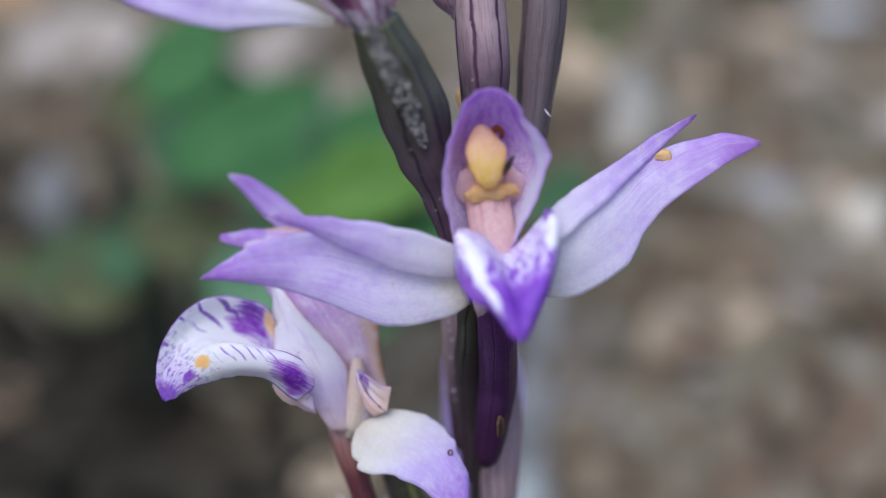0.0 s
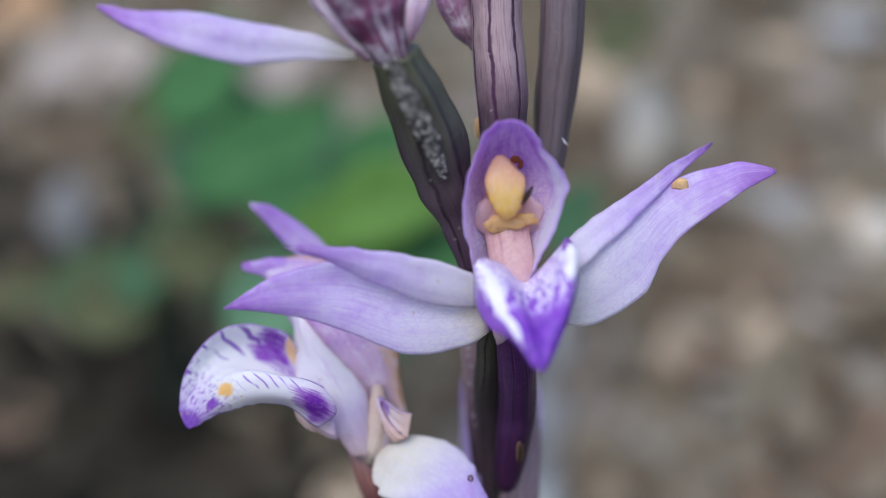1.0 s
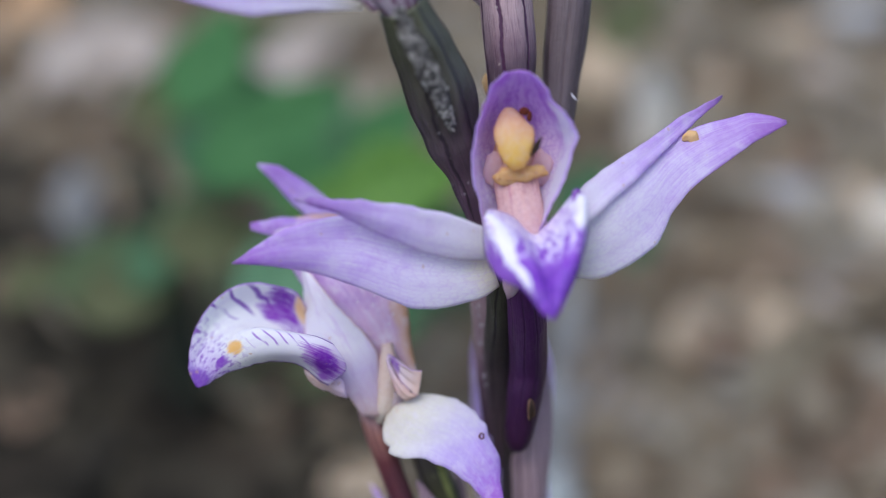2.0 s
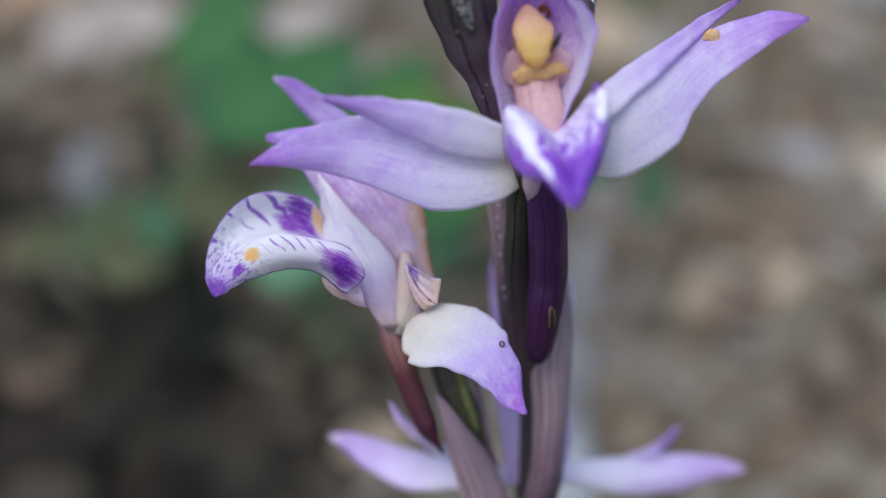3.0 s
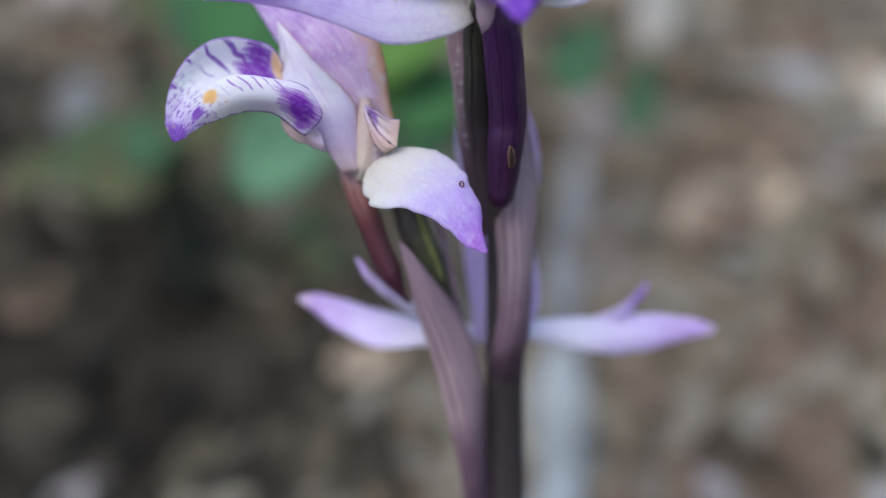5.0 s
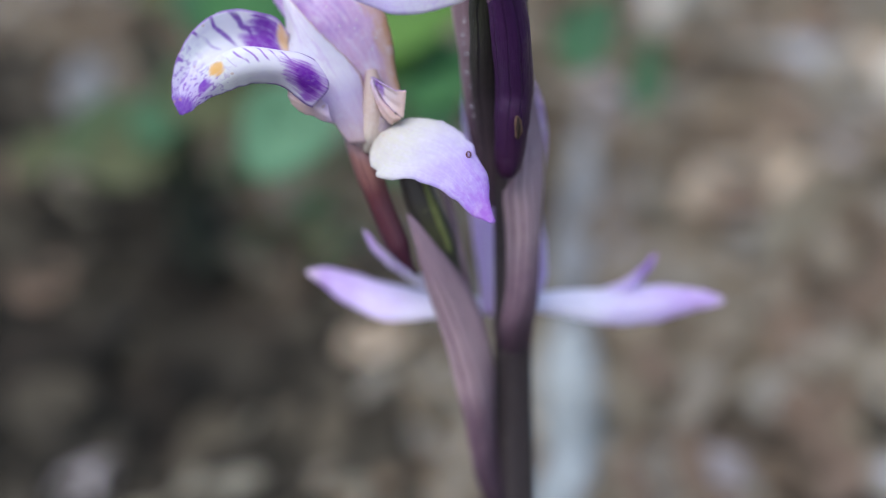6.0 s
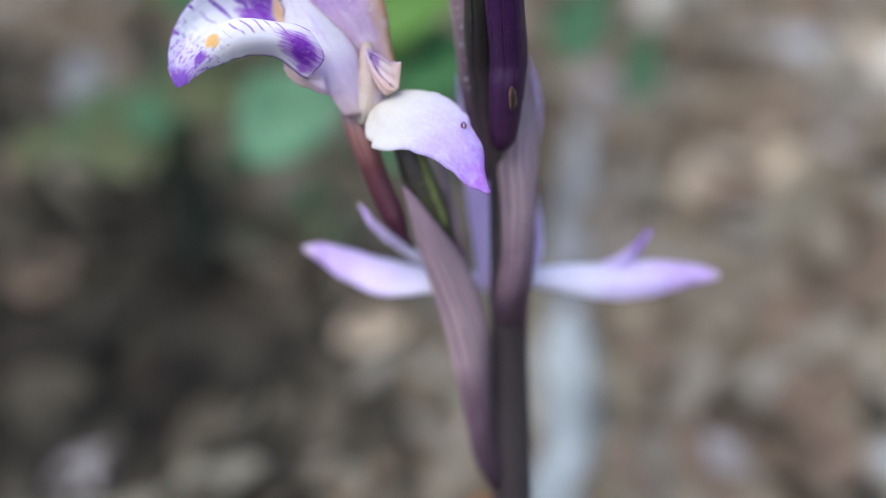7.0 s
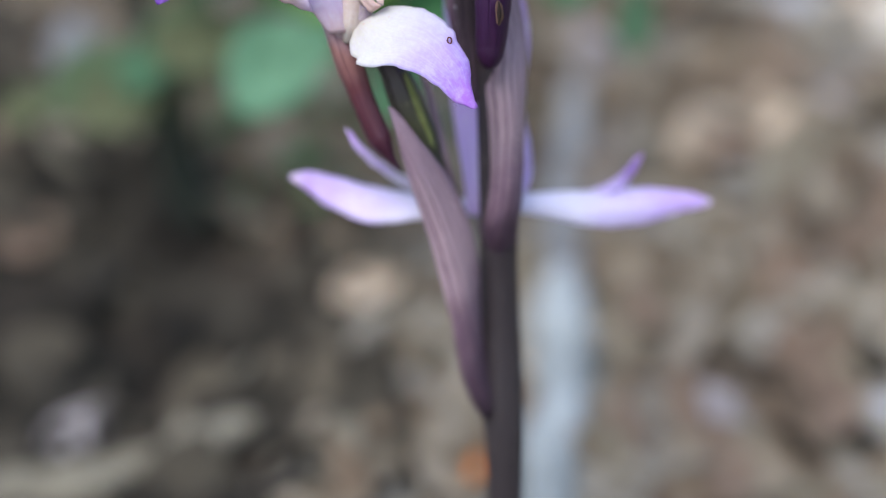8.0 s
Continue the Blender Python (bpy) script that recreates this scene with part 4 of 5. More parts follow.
part("bract", loft([[(-0.1, 95.9, 64.0), (-0.8, 95.3, 67.9), (-1.4, 95.6, 71.9), (-2.2, 96.3, 75.9), (-2.5, 96.5, 77.8)], [(0.7, 95.8, 63.5), (-0.1, 95.7, 67.7), (-0.7, 96.0, 71.6), (-1.4, 96.6, 75.3), (-2.4, 96.6, 77.9)]], bulge=0.2, nu=30, nv=10, thick=0.3, seed=27), bract_mat, orchid, "narrow upper edge of the mauve bract")

# ---- rear flower, seen from behind ----
rear = part("flower", tube([(3.5, 97.6, 60.6), (3.6, 99.1, 62.4), (3.6, 100.5, 64.1), (3.5, 101.3, 65.0)], [1.5, 1.8, 1.6, 1.2], nu=16), bract_mat, orchid, "pale lilac flower facing away behind the stem")
part("lateral_sepal", loft([[(2.2, 98.8, 64.6), (-1.4, 99.2, 64.8), (-6.1, 99.7, 65.7), (-10.8, 100.1, 67.0), (-13.6, 100.2, 67.8), (-15.3, 100.1, 67.7)], [(2.1, 98.4, 63.1), (-2.5, 97.3, 63.3), (-7.7, 97.1, 63.3), (-11.3, 98.2, 64.5), (-13.7, 99.5, 66.0), (-15.3, 100.0, 67.3)]], bulge=0.45, nu=40, nv=16, seed=18), rear_sepal_mat, rear)
part("petal", loft([[(-2.4, 97.9, 65.2), (-5.3, 97.0, 67.0), (-7.1, 96.2, 68.8), (-8.7, 95.8, 70.7), (-9.4, 96.3, 72.5)], [(-2.8, 98.3, 66.5), (-5.0, 97.3, 67.9), (-6.6, 96.4, 69.5), (-8.2, 96.0, 71.3), (-9.3, 96.3, 72.5)]], bulge=0.3, nu=30, nv=10, seed=19), rear_sepal_mat, rear)
part("lateral_sepal", loft([[(4.3, 98.9, 64.5), (8.0, 100.8, 64.3), (13.5, 102.6, 63.6), (17.9, 103.6, 63.4), (21.7, 104.0, 62.7), (24.3, 103.8, 61.8)], [(4.2, 98.6, 63.4), (7.9, 99.3, 62.4), (13.2, 100.7, 60.6), (17.6, 102.1, 60.3), (21.6, 103.2, 60.9), (24.2, 103.6, 61.3)]], bulge=0.45, nu=40, nv=16, seed=20), rear_sepal_mat, rear)
part("petal", loft([[(10.3, 102.7, 63.0), (13.5, 102.7, 64.0), (15.6, 102.7, 65.1), (16.8, 101.9, 66.7), (17.5, 102.0, 67.3)], [(11.8, 102.5, 62.3), (15.4, 102.6, 63.5), (16.4, 102.5, 64.6), (17.2, 101.7, 66.1), (17.6, 102.0, 67.2)]], bulge=0.3, nu=30, nv=10, seed=21), petal_mat, rear)
part("dorsal_sepal", loft([[(1.0, 97.4, 63.5), (0.7, 99.4, 67.2), (0.2, 101.4, 72.1), (-0.0, 103.5, 79.2), (0.3, 104.5, 83.7), (1.9, 105.2, 87.2), (3.6, 105.3, 88.7)], [(4.7, 97.5, 63.3), (6.7, 99.1, 65.3), (7.2, 100.4, 67.9), (6.7, 102.2, 72.6), (7.5, 103.8, 78.2), (7.2, 104.2, 81.8), (5.5, 105.0, 86.0)]], bulge=-1.0, nu=40, nv=18, seed=22), rear_hood_lilac_mat, rear, "lilac hood standing up behind the stem")

# ---- upper flower ----
upper = part("flower", tube([(-4.9, 89.8, 114.5), (-5.4, 89.9, 115.4), (-6.3, 90.3, 117.3), (-7.5, 90.8, 120.0), (-8.3, 91.4, 122.0), (-8.8, 92.3, 123.6)], [1.3, 1.8, 2.9, 4.1, 4.4, 3.0], nu=30, nv=32, ribs=3, depth=0.06), calyx_mat, orchid, "maroon base of a flower")
upper_ovary = part("ovary", tube([(0.6, 93.0, 97.3), (0.0, 92.9, 100.0), (-1.3, 92.4, 104.4), (-2.8, 91.3, 109.6), (-4.3, 90.4, 113.3), (-5.0, 90.0, 115.1)], [0.8, 1.3, 2.2, 2.6, 2.3, 1.8], nu=54, nv=36, ribs=6, depth=0.07), ovary_mat, orchid, "dark olive and purple ribbed ovary")
grains = random.Random(19)
ridge_line = spline([(-5.3, 86.9, 115.2), (-4.6, 87.1, 113.6), (-3.9, 87.3, 112.1), (-3.0, 87.8, 110.1), (-2.3, 88.5, 108.5), (-1.7, 89.3, 106.6), (-1.4, 89.8, 105.5)], 60)
granules = []
for k in range(330):
    t = grains.random() ** 0.85
    p = ridge_line[int(t * 60)]
    half = 0.72 * math.sin(math.pi * min(0.98, 0.16 + t * 0.80)) ** 0.6
    off = grains.uniform(-1, 1)
    r = grains.uniform(0.08, 0.15)
    granules.append(pebble((p.x + off * half, p.y - 0.40 + 0.30 * off * off, p.z + off * half * 0.45), (r, r, r * grains.uniform(0.8, 1.5)), k, 0.35, fine=1))
part("ridge", tube([ridge_line[0], ridge_line[20], ridge_line[40], ridge_line[60]], [0.4, 0.75, 0.68, 0.25], nu=60, nv=16, flat=0.5, wobble=0.5), ridge_mat, upper_ovary, "rough grey ridge")
part("granule_crust", join(*granules), granule_mat, upper_ovary, "pale crystalline granules along the ridge")
part("lateral_sepal", loft([[(-8.1, 89.5, 115.4), (-10.8, 89.4, 116.7), (-14.6, 89.1, 117.5), (-19.5, 89.0, 118.5), (-23.8, 89.4, 118.5), (-27.1, 89.9, 119.0)], [(-8.0, 89.3, 114.9), (-11.7, 88.8, 114.9), (-16.6, 87.9, 114.8), (-20.6, 87.7, 115.8), (-24.5, 88.6, 117.3), (-27.1, 89.9, 118.8)]], bulge=0.35, nu=44, nv=16, seed=23), sepal_mat, upper)
part("petal", loft([[(-3.9, 89.3, 116.3), (-4.2, 88.8, 117.6), (-4.0, 88.9, 119.3), (-3.4, 89.0, 121.3)], [(-3.7, 89.3, 116.3), (-2.9, 89.3, 117.8), (-2.2, 89.3, 119.2), (-1.1, 89.5, 121.2)]], bulge=0.4, nu=20, nv=10, seed=24), pink_edge_mat, upper, "pinkish-white petal base")
part("petal", loft([[(-7.1, 88.9, 114.9), (-8.5, 88.0, 116.5), (-9.9, 87.6, 118.2), (-11.6, 87.8, 120.2)], [(-6.8, 88.5, 115.1), (-8.1, 87.2, 116.6), (-9.3, 86.5, 118.3), (-10.7, 86.5, 120.3)]], bulge=0.2, nu=20, nv=8, seed=26), pink_edge_mat, upper, "whitish petal edge")
part("ovary", tube([(5.1, 95.8, 96.2), (6.1, 97.0, 100.3), (7.2, 98.0, 104.9), (7.7, 98.9, 109.5), (8.2, 99.5, 114.6), (8.5, 100.8, 121.8)], [0.9, 1.2, 1.45, 1.75, 1.85, 1.95], nu=48, nv=28, ribs=5, depth=0.04), stalk_mat, orchid, "dark brown ribbed flower stalk")
part("hair_tuft", tube([(8.3, 96.9, 107.3), (8.5, 96.6, 107.0), (8.8, 96.7, 106.7)], [0.03, 0.07, 0.03], nu=10, nv=8), white_bead_mat, orchid, "tiny white tuft on the stalk")
part("bud", tube([(1.2, 99.4, 114.4), (0.3, 99.5, 116.1), (-0.5, 99.7, 118.3), (-0.9, 100.1, 121.0), (-0.9, 100.6, 122.8)], [0.4, 1.2, 1.6, 1.5, 0.5], nu=24), bud_mat, orchid, "dull pink flower bud")
part("bud", pebble((1.6, 98.0, 108.0), (0.6, 0.6, 0.9), 4), pollen_mat, orchid, "small tan bud scale")

# ---- things on the bank ----


def leaf_mesh(length, width, curl=0.25, fold=0.15, seed=0, nu=22, nv=10):
    """A leaf along +x in mm, standing on its own middle."""
    rnd = random.Random(seed)
    rows_ = []
    bend = rnd.uniform(-0.4, 0.4)
    for i in range(nu + 1):
        u = i / nu
        half = width / 2 * max(0.02, math.sin(math.pi * u ** 0.8)) ** 0.75
        x = (u - 0.5) * length
        y0 = bend * length * 0.3 * (u - 0.5) ** 2 * 4
        z0 = curl * length * ((u - 0.5) ** 2 * 2 - 0.2)
        row = []
        for j in range(nv + 1):
            v = 2 * j / nv - 1
            z = z0 + abs(v) * half * fold + 0.06 * width * noise.noise(Vector((x * 0.25, v * 2.0, seed * 3.7)))
            row.append(Vector((x, y0 + v * half, z)))
        rows_.append(row)
    return sheet_mesh(rows_, 0.35)


def lay(ob_bm, name, material, at, turn=0.0, tilt=0.0, roll=0.0, label="", category="", group=""):
    """A thing laid on the ground at a place in mm, tipped to the slope."""
    m = Matrix.Translation(Vector(at) * MM) @ pose(0, 0, 0, tilt, roll, turn)
    me = bpy.data.meshes.new(name)
    ob_bm.to_mesh(me)
    ob_bm.free()
    me.materials.append(material)
    ob = new(name, me)
    ob.matrix_world = m
    return tagged(ob, label, category, group)


def slope(y):
    return math.degrees(math.atan((bank(y + 2) - bank(y - 2)) / 4))


def dead_leaf(at, length, width, turn, material, label, seed, lift=1.0, extra=0.0, curl=0.2):
    x, y, _ = at
    lift += 1.2
    ob = lay(leaf_mesh(length, width, curl, 0.2, seed), "dead_leaf", material, at, 0, 0, 0, label, "leaf", "leaf litter on the bank")
    ob.matrix_world = Matrix.Translation(Vector((x, y, ground_height(x, y) + lift)) * MM) @ pose(0, 0, 0, slope(y) + extra) @ pose(0, 0, 0, 0, 0, turn)
    return ob


def stone(at, size, material, label, seed):
    x, y, _ = at
    bm = pebble((0, 0, 0), size, seed, 0.25)
    return lay(bm, "stone", material, (x, y, ground_height(x, y) + size[2] * 0.45), seed * 40 % 360, 0, 0, label, "stone")


def green_leaf(at, length, width, turn, tilt, material, label, seed):
    """A living leaf held up on its own thin stalk."""
    x, y, z = at
    top = new("green_leaf")
    gx, gy, gz = x, y, z
    while gz > ground_height(gx, gy):
        gx, gy, gz = gx + x * 0.008, gy + 1.0, gz - 0.15
    top.location = Vector((gx, gy, ground_height(gx, gy))) * MM
    tagged(top, label, "leaf", "green leaves behind the orchid")
    bm = leaf_mesh(length, width, 0.15, 0.18, seed)
    m = Matrix.Translation(Vector(at) * MM) @ pose(0, 0, 0, tilt) @ pose(0, 0, 0, 0, 0, turn)
    bmesh.ops.transform(bm, matrix=m, verts=bm.verts[:])
    part("blade", bm, material, top)
    foot = Vector((gx, gy, ground_height(gx, gy) - 2))
    part("stalk", tube([foot, foot.lerp(Vector(at), 0.5) + Vector((0.5, 1, 1)), Vector(at)], [0.5, 0.45, 0.4], nu=12, nv=8), dark_green_mat, top)
    return top


# broad ones that can be told apart
dead_leaf((48.0, 212.5, 43.7), 27, 14, 25, tan_leaf_mat, "large tan dead leaf lying on the bank", 1, 1.0, 8)
dead_leaf((59.3, 216.8, 45.2), 13, 8, -40, tan_leaf_mat, "pale tan dead leaf lying on the bank", 2, 1.5)
dead_leaf((30.5, 201.2, 35.6), 15, 8, 70, grey_leaf_mat, "greyish dead leaf lying on the bank", 3, 1.5)
dead_leaf((-83.7, 275.3, 81.7), 34, 22, 30, pink_leaf_mat, "pinkish-grey dead leaf on the bank", 4, 4.0, 25)
dead_leaf((-104.6, 291.9, 92.1), 30, 18, 80, tawny_leaf_mat, "orange-tan dead leaf on the bank", 5, 4.0, 25)
dead_leaf((-38.8, 280.4, 84.9), 22, 16, 10, pink_leaf_mat, "pale grey-brown dead leaf on the bank", 6, 3.0, 20)
dead_leaf((30.0, 271.0, 79.0), 26, 15, 85, tan_leaf_mat, "pale tan dead leaf high on the bank", 23, 4.0, 25)
dead_leaf((55.9, 270.4, 78.6), 12, 8, 60, tan_leaf_mat, "curled tan dead leaf on the bank", 7, 1.5)
dead_leaf((82.4, 268.8, 77.6), 16, 9, -20, brown_leaf_mat, "dull brown dead leaf on the bank", 8, 1.5)
dead_leaf((57.0, 203.4, 36.9), 17, 11, 45, log_mat, "dull greenish-grey dead leaf on the bank", 9, 2.0, 10)
dead_leaf((72.0, 191.0, 29.4), 14, 8, 20, brown_leaf_mat, "dull reddish-brown dead leaf on the bank", 10, 1.5)
dead_leaf((37.2, 159.7, 11.5), 12, 7, -50, grey_leaf_mat, "mauve-grey dead leaf on the soil", 11, 1.5)
dead_leaf((-62.5, 159.5, 13.6), 12, 8, 40, grey_leaf_mat, "mauve-grey dead leaf on the soil", 12, 1.5)
dead_leaf((-18.7, 185.3, 26.0), 13, 9, 15, tan_leaf_mat, "dull tan dead leaf on the soil", 13, 1.5)
dead_leaf((49.6, 170.6, 17.5), 12, 7, 80, brown_leaf_mat, "brown dead leaf lying on soil", 14, 1.5)
dead_leaf((-72.0, 216.5, 43.9), 20, 12, 0, log_mat, "olive-brown dead leaf lying on soil", 15, 3.0, 15)
dead_leaf((-88.0, 223.0, 46.0), 15, 11, 50, brown_leaf_mat, "brown dead leaf lying on dark soil", 24, 2.5, 15)
dead_leaf((-22.0, 155.6, 9.4), 11, 7, 60, log_mat, "pale straw-coloured dead leaf", 16, 1.5)
dead_leaf((-1.2, 152.0, 9.2), 3.6, 2.0, 75, orange_leaf_mat, "bright orange scrap of dead leaf on soil", 17, 1.0, 40)
dead_leaf((61.1, 186.6, 26.8), 13, 8, 30, brown_leaf_mat, "brown dead leaf on the bank", 18, 1.5)
dead_leaf((-80.2, 199.5, 34.5), 15, 11, 100, brown_leaf_mat, "reddish-brown dead leaf on dark soil", 19, 1.5)
dead_leaf((22.1, 204.3, 37.5), 16, 9, 70, grey_leaf_mat, "dark bluish-grey dead leaf on the bank", 21, 2.0, 10)
dead_leaf((25.4, 232.1, 54.7), 16, 9, 100, grey_leaf_mat, "grey dead leaf on the bank", 22, 2.0, 10)
dead_leaf((73.3, 223.8, 49.6), 14, 9, 10, grey_leaf_mat, "grey-brown dead leaf on the bank", 20, 1.5)
mixed = [(tan_leaf_mat, "tan"), (pink_leaf_mat, "pale tan-grey"), (brown_leaf_mat, "dark brown"), (pink_leaf_mat, "pale greyish"), (log_mat, "olive-brown"), (brown_leaf_mat, "brown")]
pick = random.Random(77)
for k in range(30):
    lx, ly = pick.uniform(-8, 120), pick.uniform(140, 310)
    lx *= 0.6 + (ly - 140) / 300
    mat, hue = mixed[pick.randrange(6)]
    if 20 < lx < 90 and 148 < ly < 198:
        mat, hue = brown_leaf_mat, "dark brown"
    dead_leaf((lx, ly, 0), pick.uniform(9, 17), pick.uniform(5, 10), pick.uniform(0, 360), mat, hue + " dead leaf lying among the litter", 200 + k, pick.uniform(1.5, 3.5), pick.uniform(-15, 25), pick.uniform(0.0, 0.35))
stone((85.9, 236.7, 57.6), (7.0, 5.0, 5.0), pale_stone_mat, "cream-white stone lying on the bank", 1)
stone((40.6, 254.9, 69.0), (7.0, 5.0, 12.0), pale_stone_mat, "pale cream upright stone on the bank", 2)
stone((-79.5, 238.0, 60.1), (7.0, 5.0, 9.0), bark_mat, "bluish-grey stone lying on the bank", 3)
stone((94.9, 292.9, 92.6), (9.0, 5.0, 4.0), stone_mat, "pale greenish-grey stone on the bank", 4)
stone((66.4, 240.7, 60.1), (5.5, 4.0, 3.5), stone_mat, "mid-grey rounded stone on the bank", 5)
stone((60.2, 157.9, 10.6), (2.6, 2.4, 2.2), stone_mat, "small pale grey stone on the soil", 6)

green_leaf((-26.6, 168.0, 69.0), 19, 14, 35, 65, pale_green_mat, "fresh green leaf on a thin stalk", 31)
green_leaf((-10.2, 169.5, 83.5), 20, 13, 15, 65, lime_leaf_mat, "yellow-green leaf on a thin stalk", 32)
green_leaf((-16.3, 172.2, 77.7), 18, 11, -20, 60, lime_leaf_mat, "yellow-green leaf beside another leaf", 41)
green_leaf((-30.3, 184.3, 88.1), 26, 15, 35, 60, mid_green_mat, "fresh green leaf on a thin stalk", 33)
green_leaf((-39.1, 187.1, 82.9), 20, 11, -30, 55, dark_green_mat, "dark green leaf low on a stalk", 42)
green_leaf((-45.4, 213.2, 95.5), 24, 15, 70, 55, mid_green_mat, "fresh green leaf on a thin stalk", 34)
green_leaf((-38.9, 223.5, 100.3), 16, 9, 20, 55, moss_mat, "olive leaf high on the bank", 43)
green_leaf((-55.6, 185.1, 61.8), 18, 11, 20, 55, moss_mat, "olive leaf low on the bank", 35)
green_leaf((-51.0, 187.0, 67.9), 14, 9, 60, 55, dark_green_mat, "dark green leaf low on the bank", 44)
green_leaf((18.1, 181.2, 78.0), 14, 9, 60, 60, dark_green_mat, "dark green leaf on a thin stalk", 36)
green_leaf((-5.0, 171.5, 72.0), 18, 9, 85, 65, dark_green_mat, "dark green leaf on a thin stalk", 37)
green_leaf((-9.4, 169.1, 64.0), 12, 8, 40, 65, dark_green_mat, "dark green leaf on a thin stalk", 45)
green_leaf((29.9, 200.0, 68.0), 15, 6, 80, 65, dark_green_mat, "narrow upright green leaf on the bank", 38)
green_leaf((-58.7, 188.0, 65.0), 20, 13, 10, 60, olive_green_mat, "dull olive-green leaf low on the bank", 39)
green_leaf((-56.0, 192.0, 60.0), 14, 9, -30, 60, olive_green_mat, "dull olive-green leaf beside a grey stone", 53)
green_leaf((-44.9, 192.0, 73.0), 15, 10, 50, 60, olive_green_mat, "dull olive-green leaf on a thin stalk", 54)
green_leaf((-76.0, 199.0, 60.0), 13, 8, 20, 60, moss_mat, "olive leaf at the edge of the leaves", 55)
green_leaf((33.2, 241.1, 99.5), 18, 12, 40, 60, moss_mat, "olive-green leaf high on the bank", 40)

green_leaf((-22.7, 177.6, 80.7), 20, 12, -10, 60, mid_green_mat, "fresh green leaf among other leaves", 46)
green_leaf((-13.8, 201.0, 84.7), 18, 12, 50, 55, mid_green_mat, "fresh green leaf behind the ovary", 47)
green_leaf((-53.4, 210.6, 86.9), 18, 12, -40, 55, moss_mat, "olive leaf leaning over the bank", 48)
green_leaf((-42.0, 219.9, 88.4), 20, 13, 10, 55, dark_green_mat, "dark green leaf behind a paler leaf", 49)
green_leaf((-24.4, 210.3, 85.9), 18, 10, 80, 55, dark_green_mat, "dark green leaf behind a paler leaf", 50)
green_leaf((-3.7, 171.2, 74.5), 16, 10, 30, 60, mid_green_mat, "fresh green leaf low behind the stem", 51)
green_leaf((-41.8, 187.5, 69.7), 18, 11, 10, 60, moss_mat, "olive leaf low behind the flowers", 52)

# a bleached stick that stands beside the stem, and a weathered branch on the ground
def on_bank(points, lift):
    """Points laid on the ground, lift mm above it."""
    return [(x, y, ground_height(x, y) + lift) for x, y in points]


stick = tube(on_bank([(8.6, 138.0), (9.4, 147.5), (10.4, 155.4), (12.6, 166.0), (14.0, 177.3), (14.6, 186.5)], 2.2), [3.9, 4.1, 4.3, 4.9, 5.0, 4.0], nu=60, nv=18, wobble=0.35, ribs=5, depth=0.05, seed=3)
stick = tagged(place("stick", stick, stick_mat), "bleached bluish-grey stick lying behind the orchid", "stick")
part("bark", tube(on_bank([(14.4, 184.0), (15.6, 193.9), (17.0, 204.0), (19.6, 217.0), (21.6, 229.0)], 1.6), [3.8, 4.0, 3.6, 3.2, 2.0], nu=40, nv=18, wobble=0.4, ribs=5, depth=0.05, seed=3), bark_mat, stick, "darker grey bark left on its far end")
branch = tube(on_bank([(-80.0, 150.0), (-67.9, 151.5), (-57.9, 153.6), (-50.0, 156.4), (-43.0, 158.6), (-35.0, 161.5)], 1.0), [4.6, 4.4, 4.0, 4.2, 3.6, 2.0], nu=60, nv=18, wobble=0.5, seed=5)
branch = tagged(place("branch", branch, log_mat), "pale weathered branch lying on the ground", "branch")
part("twig", tube(on_bank([(-49.0, 156.6), (-46.0, 162.0), (-41.0, 166.5), (-37.0, 172.0)], 2.0), [1.6, 1.3, 1.0, 0.5], nu=24, nv=10, wobble=0.4, seed=8), log_mat, branch)
stalk = tube([*on_bank([(-50.5, 204.0)], -2.0), (-52.5, 205.4, 46.0), (-54.4, 207.0, 60.6), (-56.1, 208.0, 70.7), (-57.6, 209.0, 80.0)], [4.4, 4.0, 3.8, 3.2, 1.5], nu=40, nv=14, wobble=0.2, seed=6)
plant_stalk = tagged(place("plant_stalk", stalk, dark_stalk_mat), "dark leafless plant stalk rising from the bank", "stalk")
part("side_shoot", tube([(-53.6, 206.0, 55.0), (-50.0, 204.0, 60.0), (-48.0, 203.0, 66.0)], [1.8, 1.2, 0.5], nu=20, nv=10, seed=4), dark_stalk_mat, plant_stalk)

# the rest of the litter, past counting
def scatter(name, label, category, material, shapes, tries, keep, sink=(0.3, 2.0), tip=25, seed=1, area=(-170, 180, 105, 400, 170)):
    """Strews copies of small shapes over the bank into one mesh."""
    rnd = random.Random(seed)
    verts, faces = [], []
    for k in range(tries):
        x, y = rnd.uniform(*area[:2]), rnd.triangular(*area[2:])
        if math.hypot(x - 1.5, y - 96) < 12 or rnd.random() > keep(x, y):
            continue
        co, fa = shapes[rnd.randrange(len(shapes))]
        size = rnd.uniform(0.6, 1.35)
        m = Matrix.Translation(Vector((x, y, ground_height(x, y) + rnd.uniform(*sink))) * MM) @ pose(0, 0, 0, slope(y) + rnd.uniform(-tip, tip), rnd.uniform(-tip, tip)) @ pose(0, 0, 0, 0, 0, rnd.uniform(0, 360)) @ Matrix.Scale(size, 4)
        n0 = len(verts)
        verts += [tuple(m @ c) for c in co]
        faces += [[n0 + i for i in f] for f in fa]
    me = bpy.data.meshes.new(name)
    me.from_pydata(verts, [], faces)
    me.materials.append(material)
    return tagged(new(name, me), label, category, kind="stuff")


def shape_of(bm):
    bm.verts.index_update()
    out = ([v.co.copy() for v in bm.verts], [[v.index for v in f.verts] for f in bm.faces])
    bm.free()
    return out


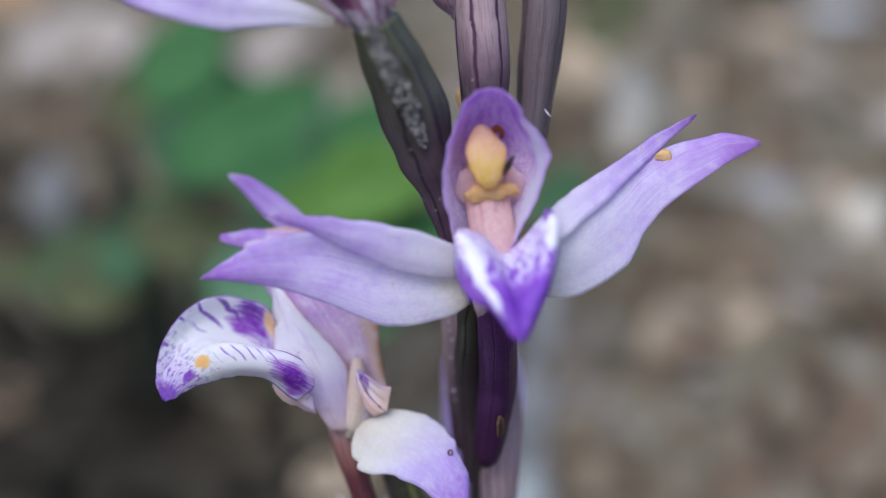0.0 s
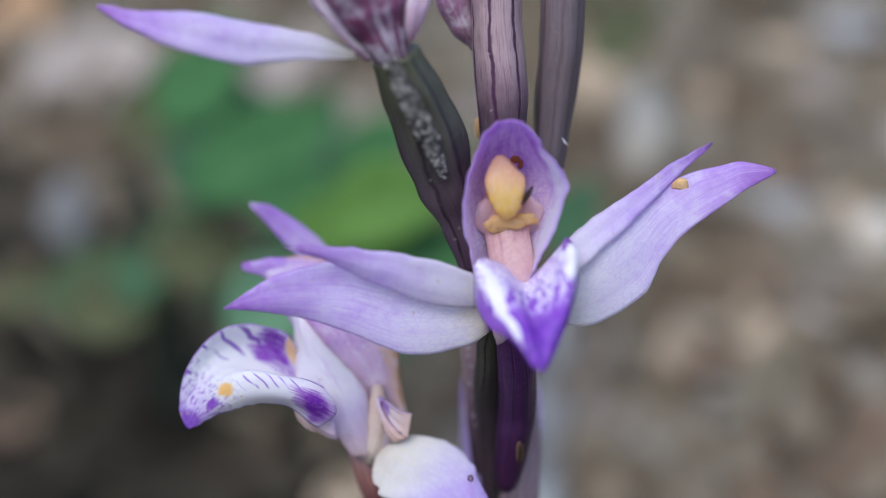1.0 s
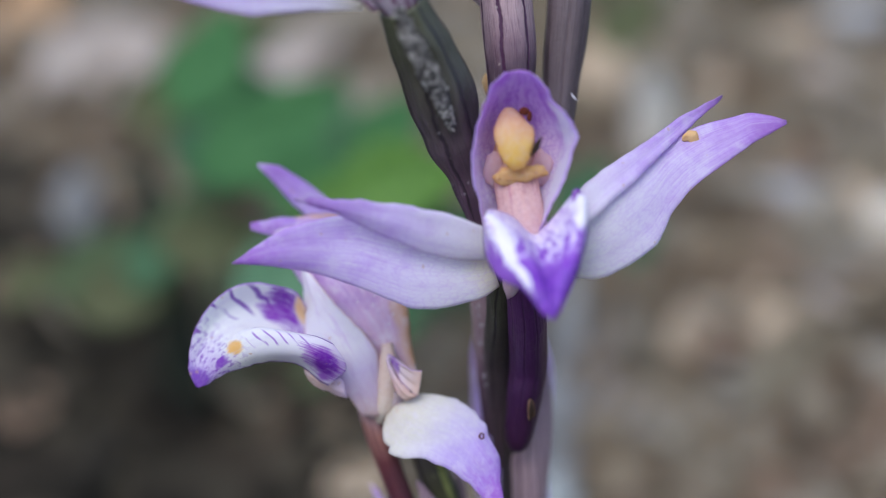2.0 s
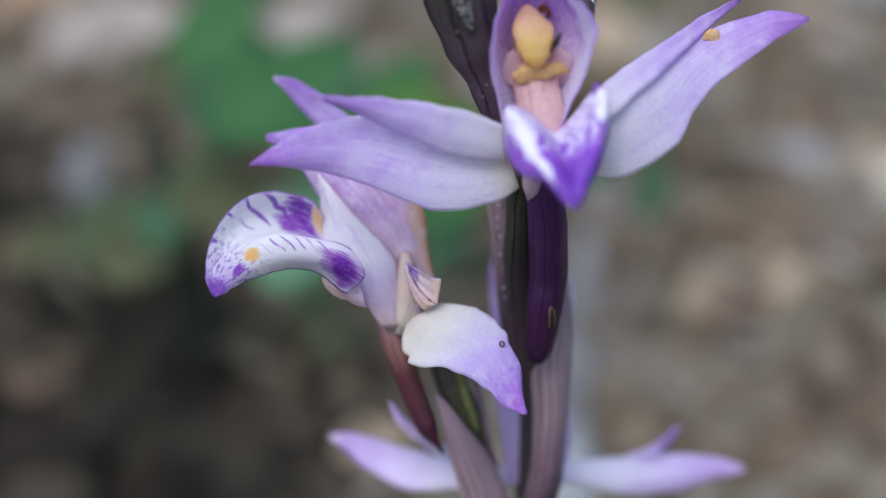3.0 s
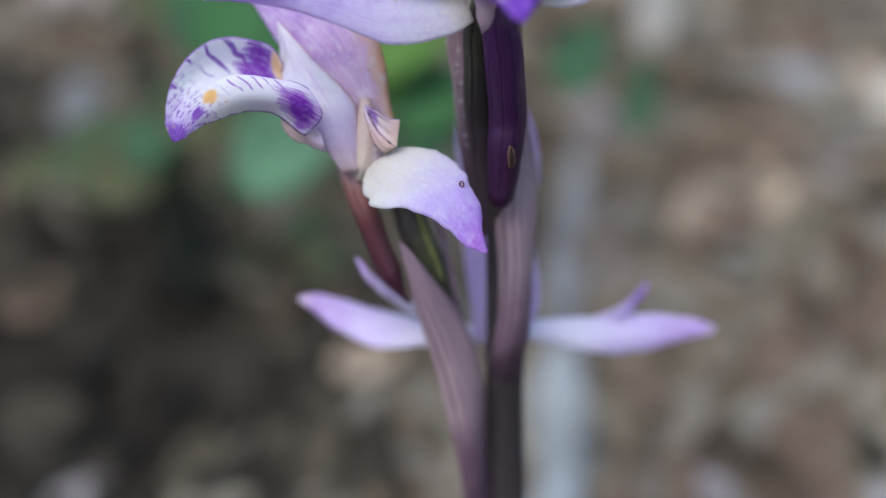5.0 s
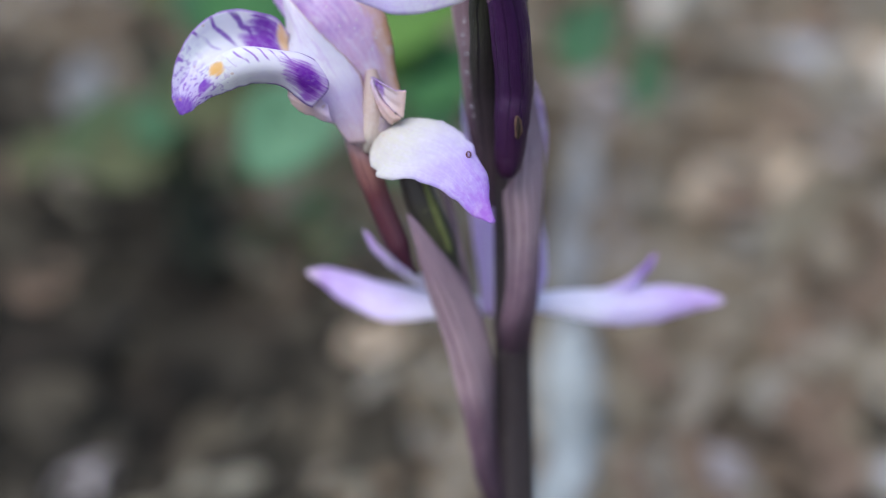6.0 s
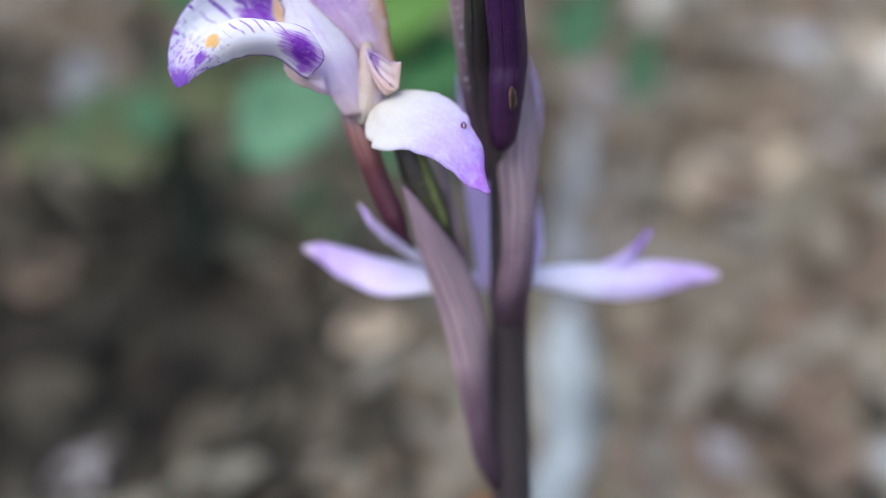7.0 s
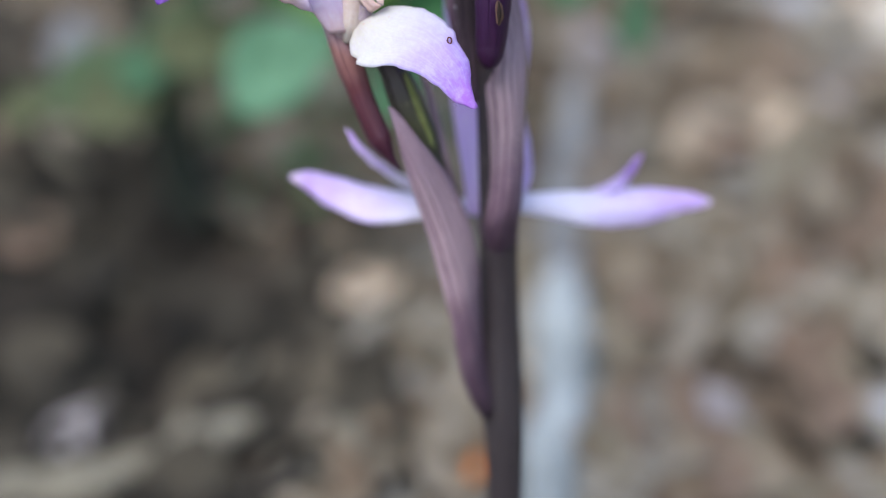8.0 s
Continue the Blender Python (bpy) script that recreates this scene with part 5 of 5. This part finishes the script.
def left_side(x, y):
    """1 on the left of the bank, where shade is painted into the litter, 0 on the dry side, with a ragged border."""
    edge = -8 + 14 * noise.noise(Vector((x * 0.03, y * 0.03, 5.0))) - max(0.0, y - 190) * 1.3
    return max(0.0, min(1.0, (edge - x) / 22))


def hollow(x, y):
    """A dip in the dry litter where bare soil shows."""
    return math.exp(-(((x - 52) / 40) ** 2) - ((y - 163) / 26) ** 2)


def dry(x, y):
    gap = noise.noise(Vector((x * 0.045, y * 0.045, 33.0)))
    return 0.95 * (1 - left_side(x, y)) * max(0.6, min(1.0, 0.95 - 1.0 * gap)) * (1 - 0.92 * hollow(x, y))


# Density of the shade-coloured litter, thinner round a patch of bare soil.
def shade_cover(x, y):
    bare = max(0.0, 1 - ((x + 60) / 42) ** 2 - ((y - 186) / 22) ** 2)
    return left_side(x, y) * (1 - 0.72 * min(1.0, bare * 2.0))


def far_off(x, y):
    """Round the near litter, thinning out with distance."""
    if abs(x) < 150 and 110 < y < 370:
        return 0.0
    return max(0.0, 0.95 - math.hypot(x, y - 200) / 1050) + 0.25 * noise.noise(Vector((x * 0.006, y * 0.006, 2.0)))


rnd = random.Random(11)
flakes = [shape_of(leaf_mesh(rnd.uniform(9, 18), rnd.uniform(6, 12), rnd.uniform(-0.3, 0.4), rnd.uniform(0, 0.4), 60 + k, nu=7, nv=4)) for k in range(12)]
scatter("leaf_litter", "dry brown and tan dead leaves strewn over the bank", "leaf litter", litter_mat, flakes, 5200, dry, seed=11)
scatter("leaf_litter", "scattered dead leaves farther off on the bank", "leaf litter", litter_mat, flakes, 6500, far_off, seed=13, area=(-1100, 1100, -850, 1250, 200))
# left-hand leaves, their dark colour standing in for shade
scatter("leaf_litter", "dead leaves on the left of the bank, darkened in colour as shade", "leaf litter", shade_litter_mat, flakes, 3000, shade_cover, seed=12)


def green_zone(x, y):
    """Where seedlings stand among the litter."""
    a = 1 - ((x + 32) / 40) ** 2 - ((y - 240) / 42) ** 2
    c = 0.6 - ((x - 25) / 20) ** 2 - ((y - 295) / 30) ** 2
    return max(0.0, min(0.9, max(a, c)))


sprigs = [shape_of(leaf_mesh(rnd.uniform(5, 10), rnd.uniform(3, 6), rnd.uniform(-0.2, 0.3), 0.2, 90 + k, nu=7, nv=4)) for k in range(6)]
scatter("seedlings", "low green seedlings growing among the litter", "seedlings", seedling_mat, sprigs, 2600, green_zone, (1.5, 6.0), 35, 14)


def crumb(seed):
    bm = bmesh.new()
    bmesh.ops.create_icosphere(bm, subdivisions=1, radius=1.0)
    r = random.Random(seed)
    s = (r.uniform(1.2, 2.6), r.uniform(1.0, 2.0), r.uniform(0.8, 1.6))
    for v in bm.verts:
        k = r.uniform(0.8, 1.15)
        v.co = Vector([v.co[i] * s[i] * k for i in range(3)]) * MM
    return shape_of(bm)


scatter("grit", "pale grey grit and small stones among the litter", "gravel", grit_mat, [crumb(k) for k in range(8)], 160, lambda x, y: 0.05 + 0.6 * dry(x, y), (0.2, 1.0), 40, 5)
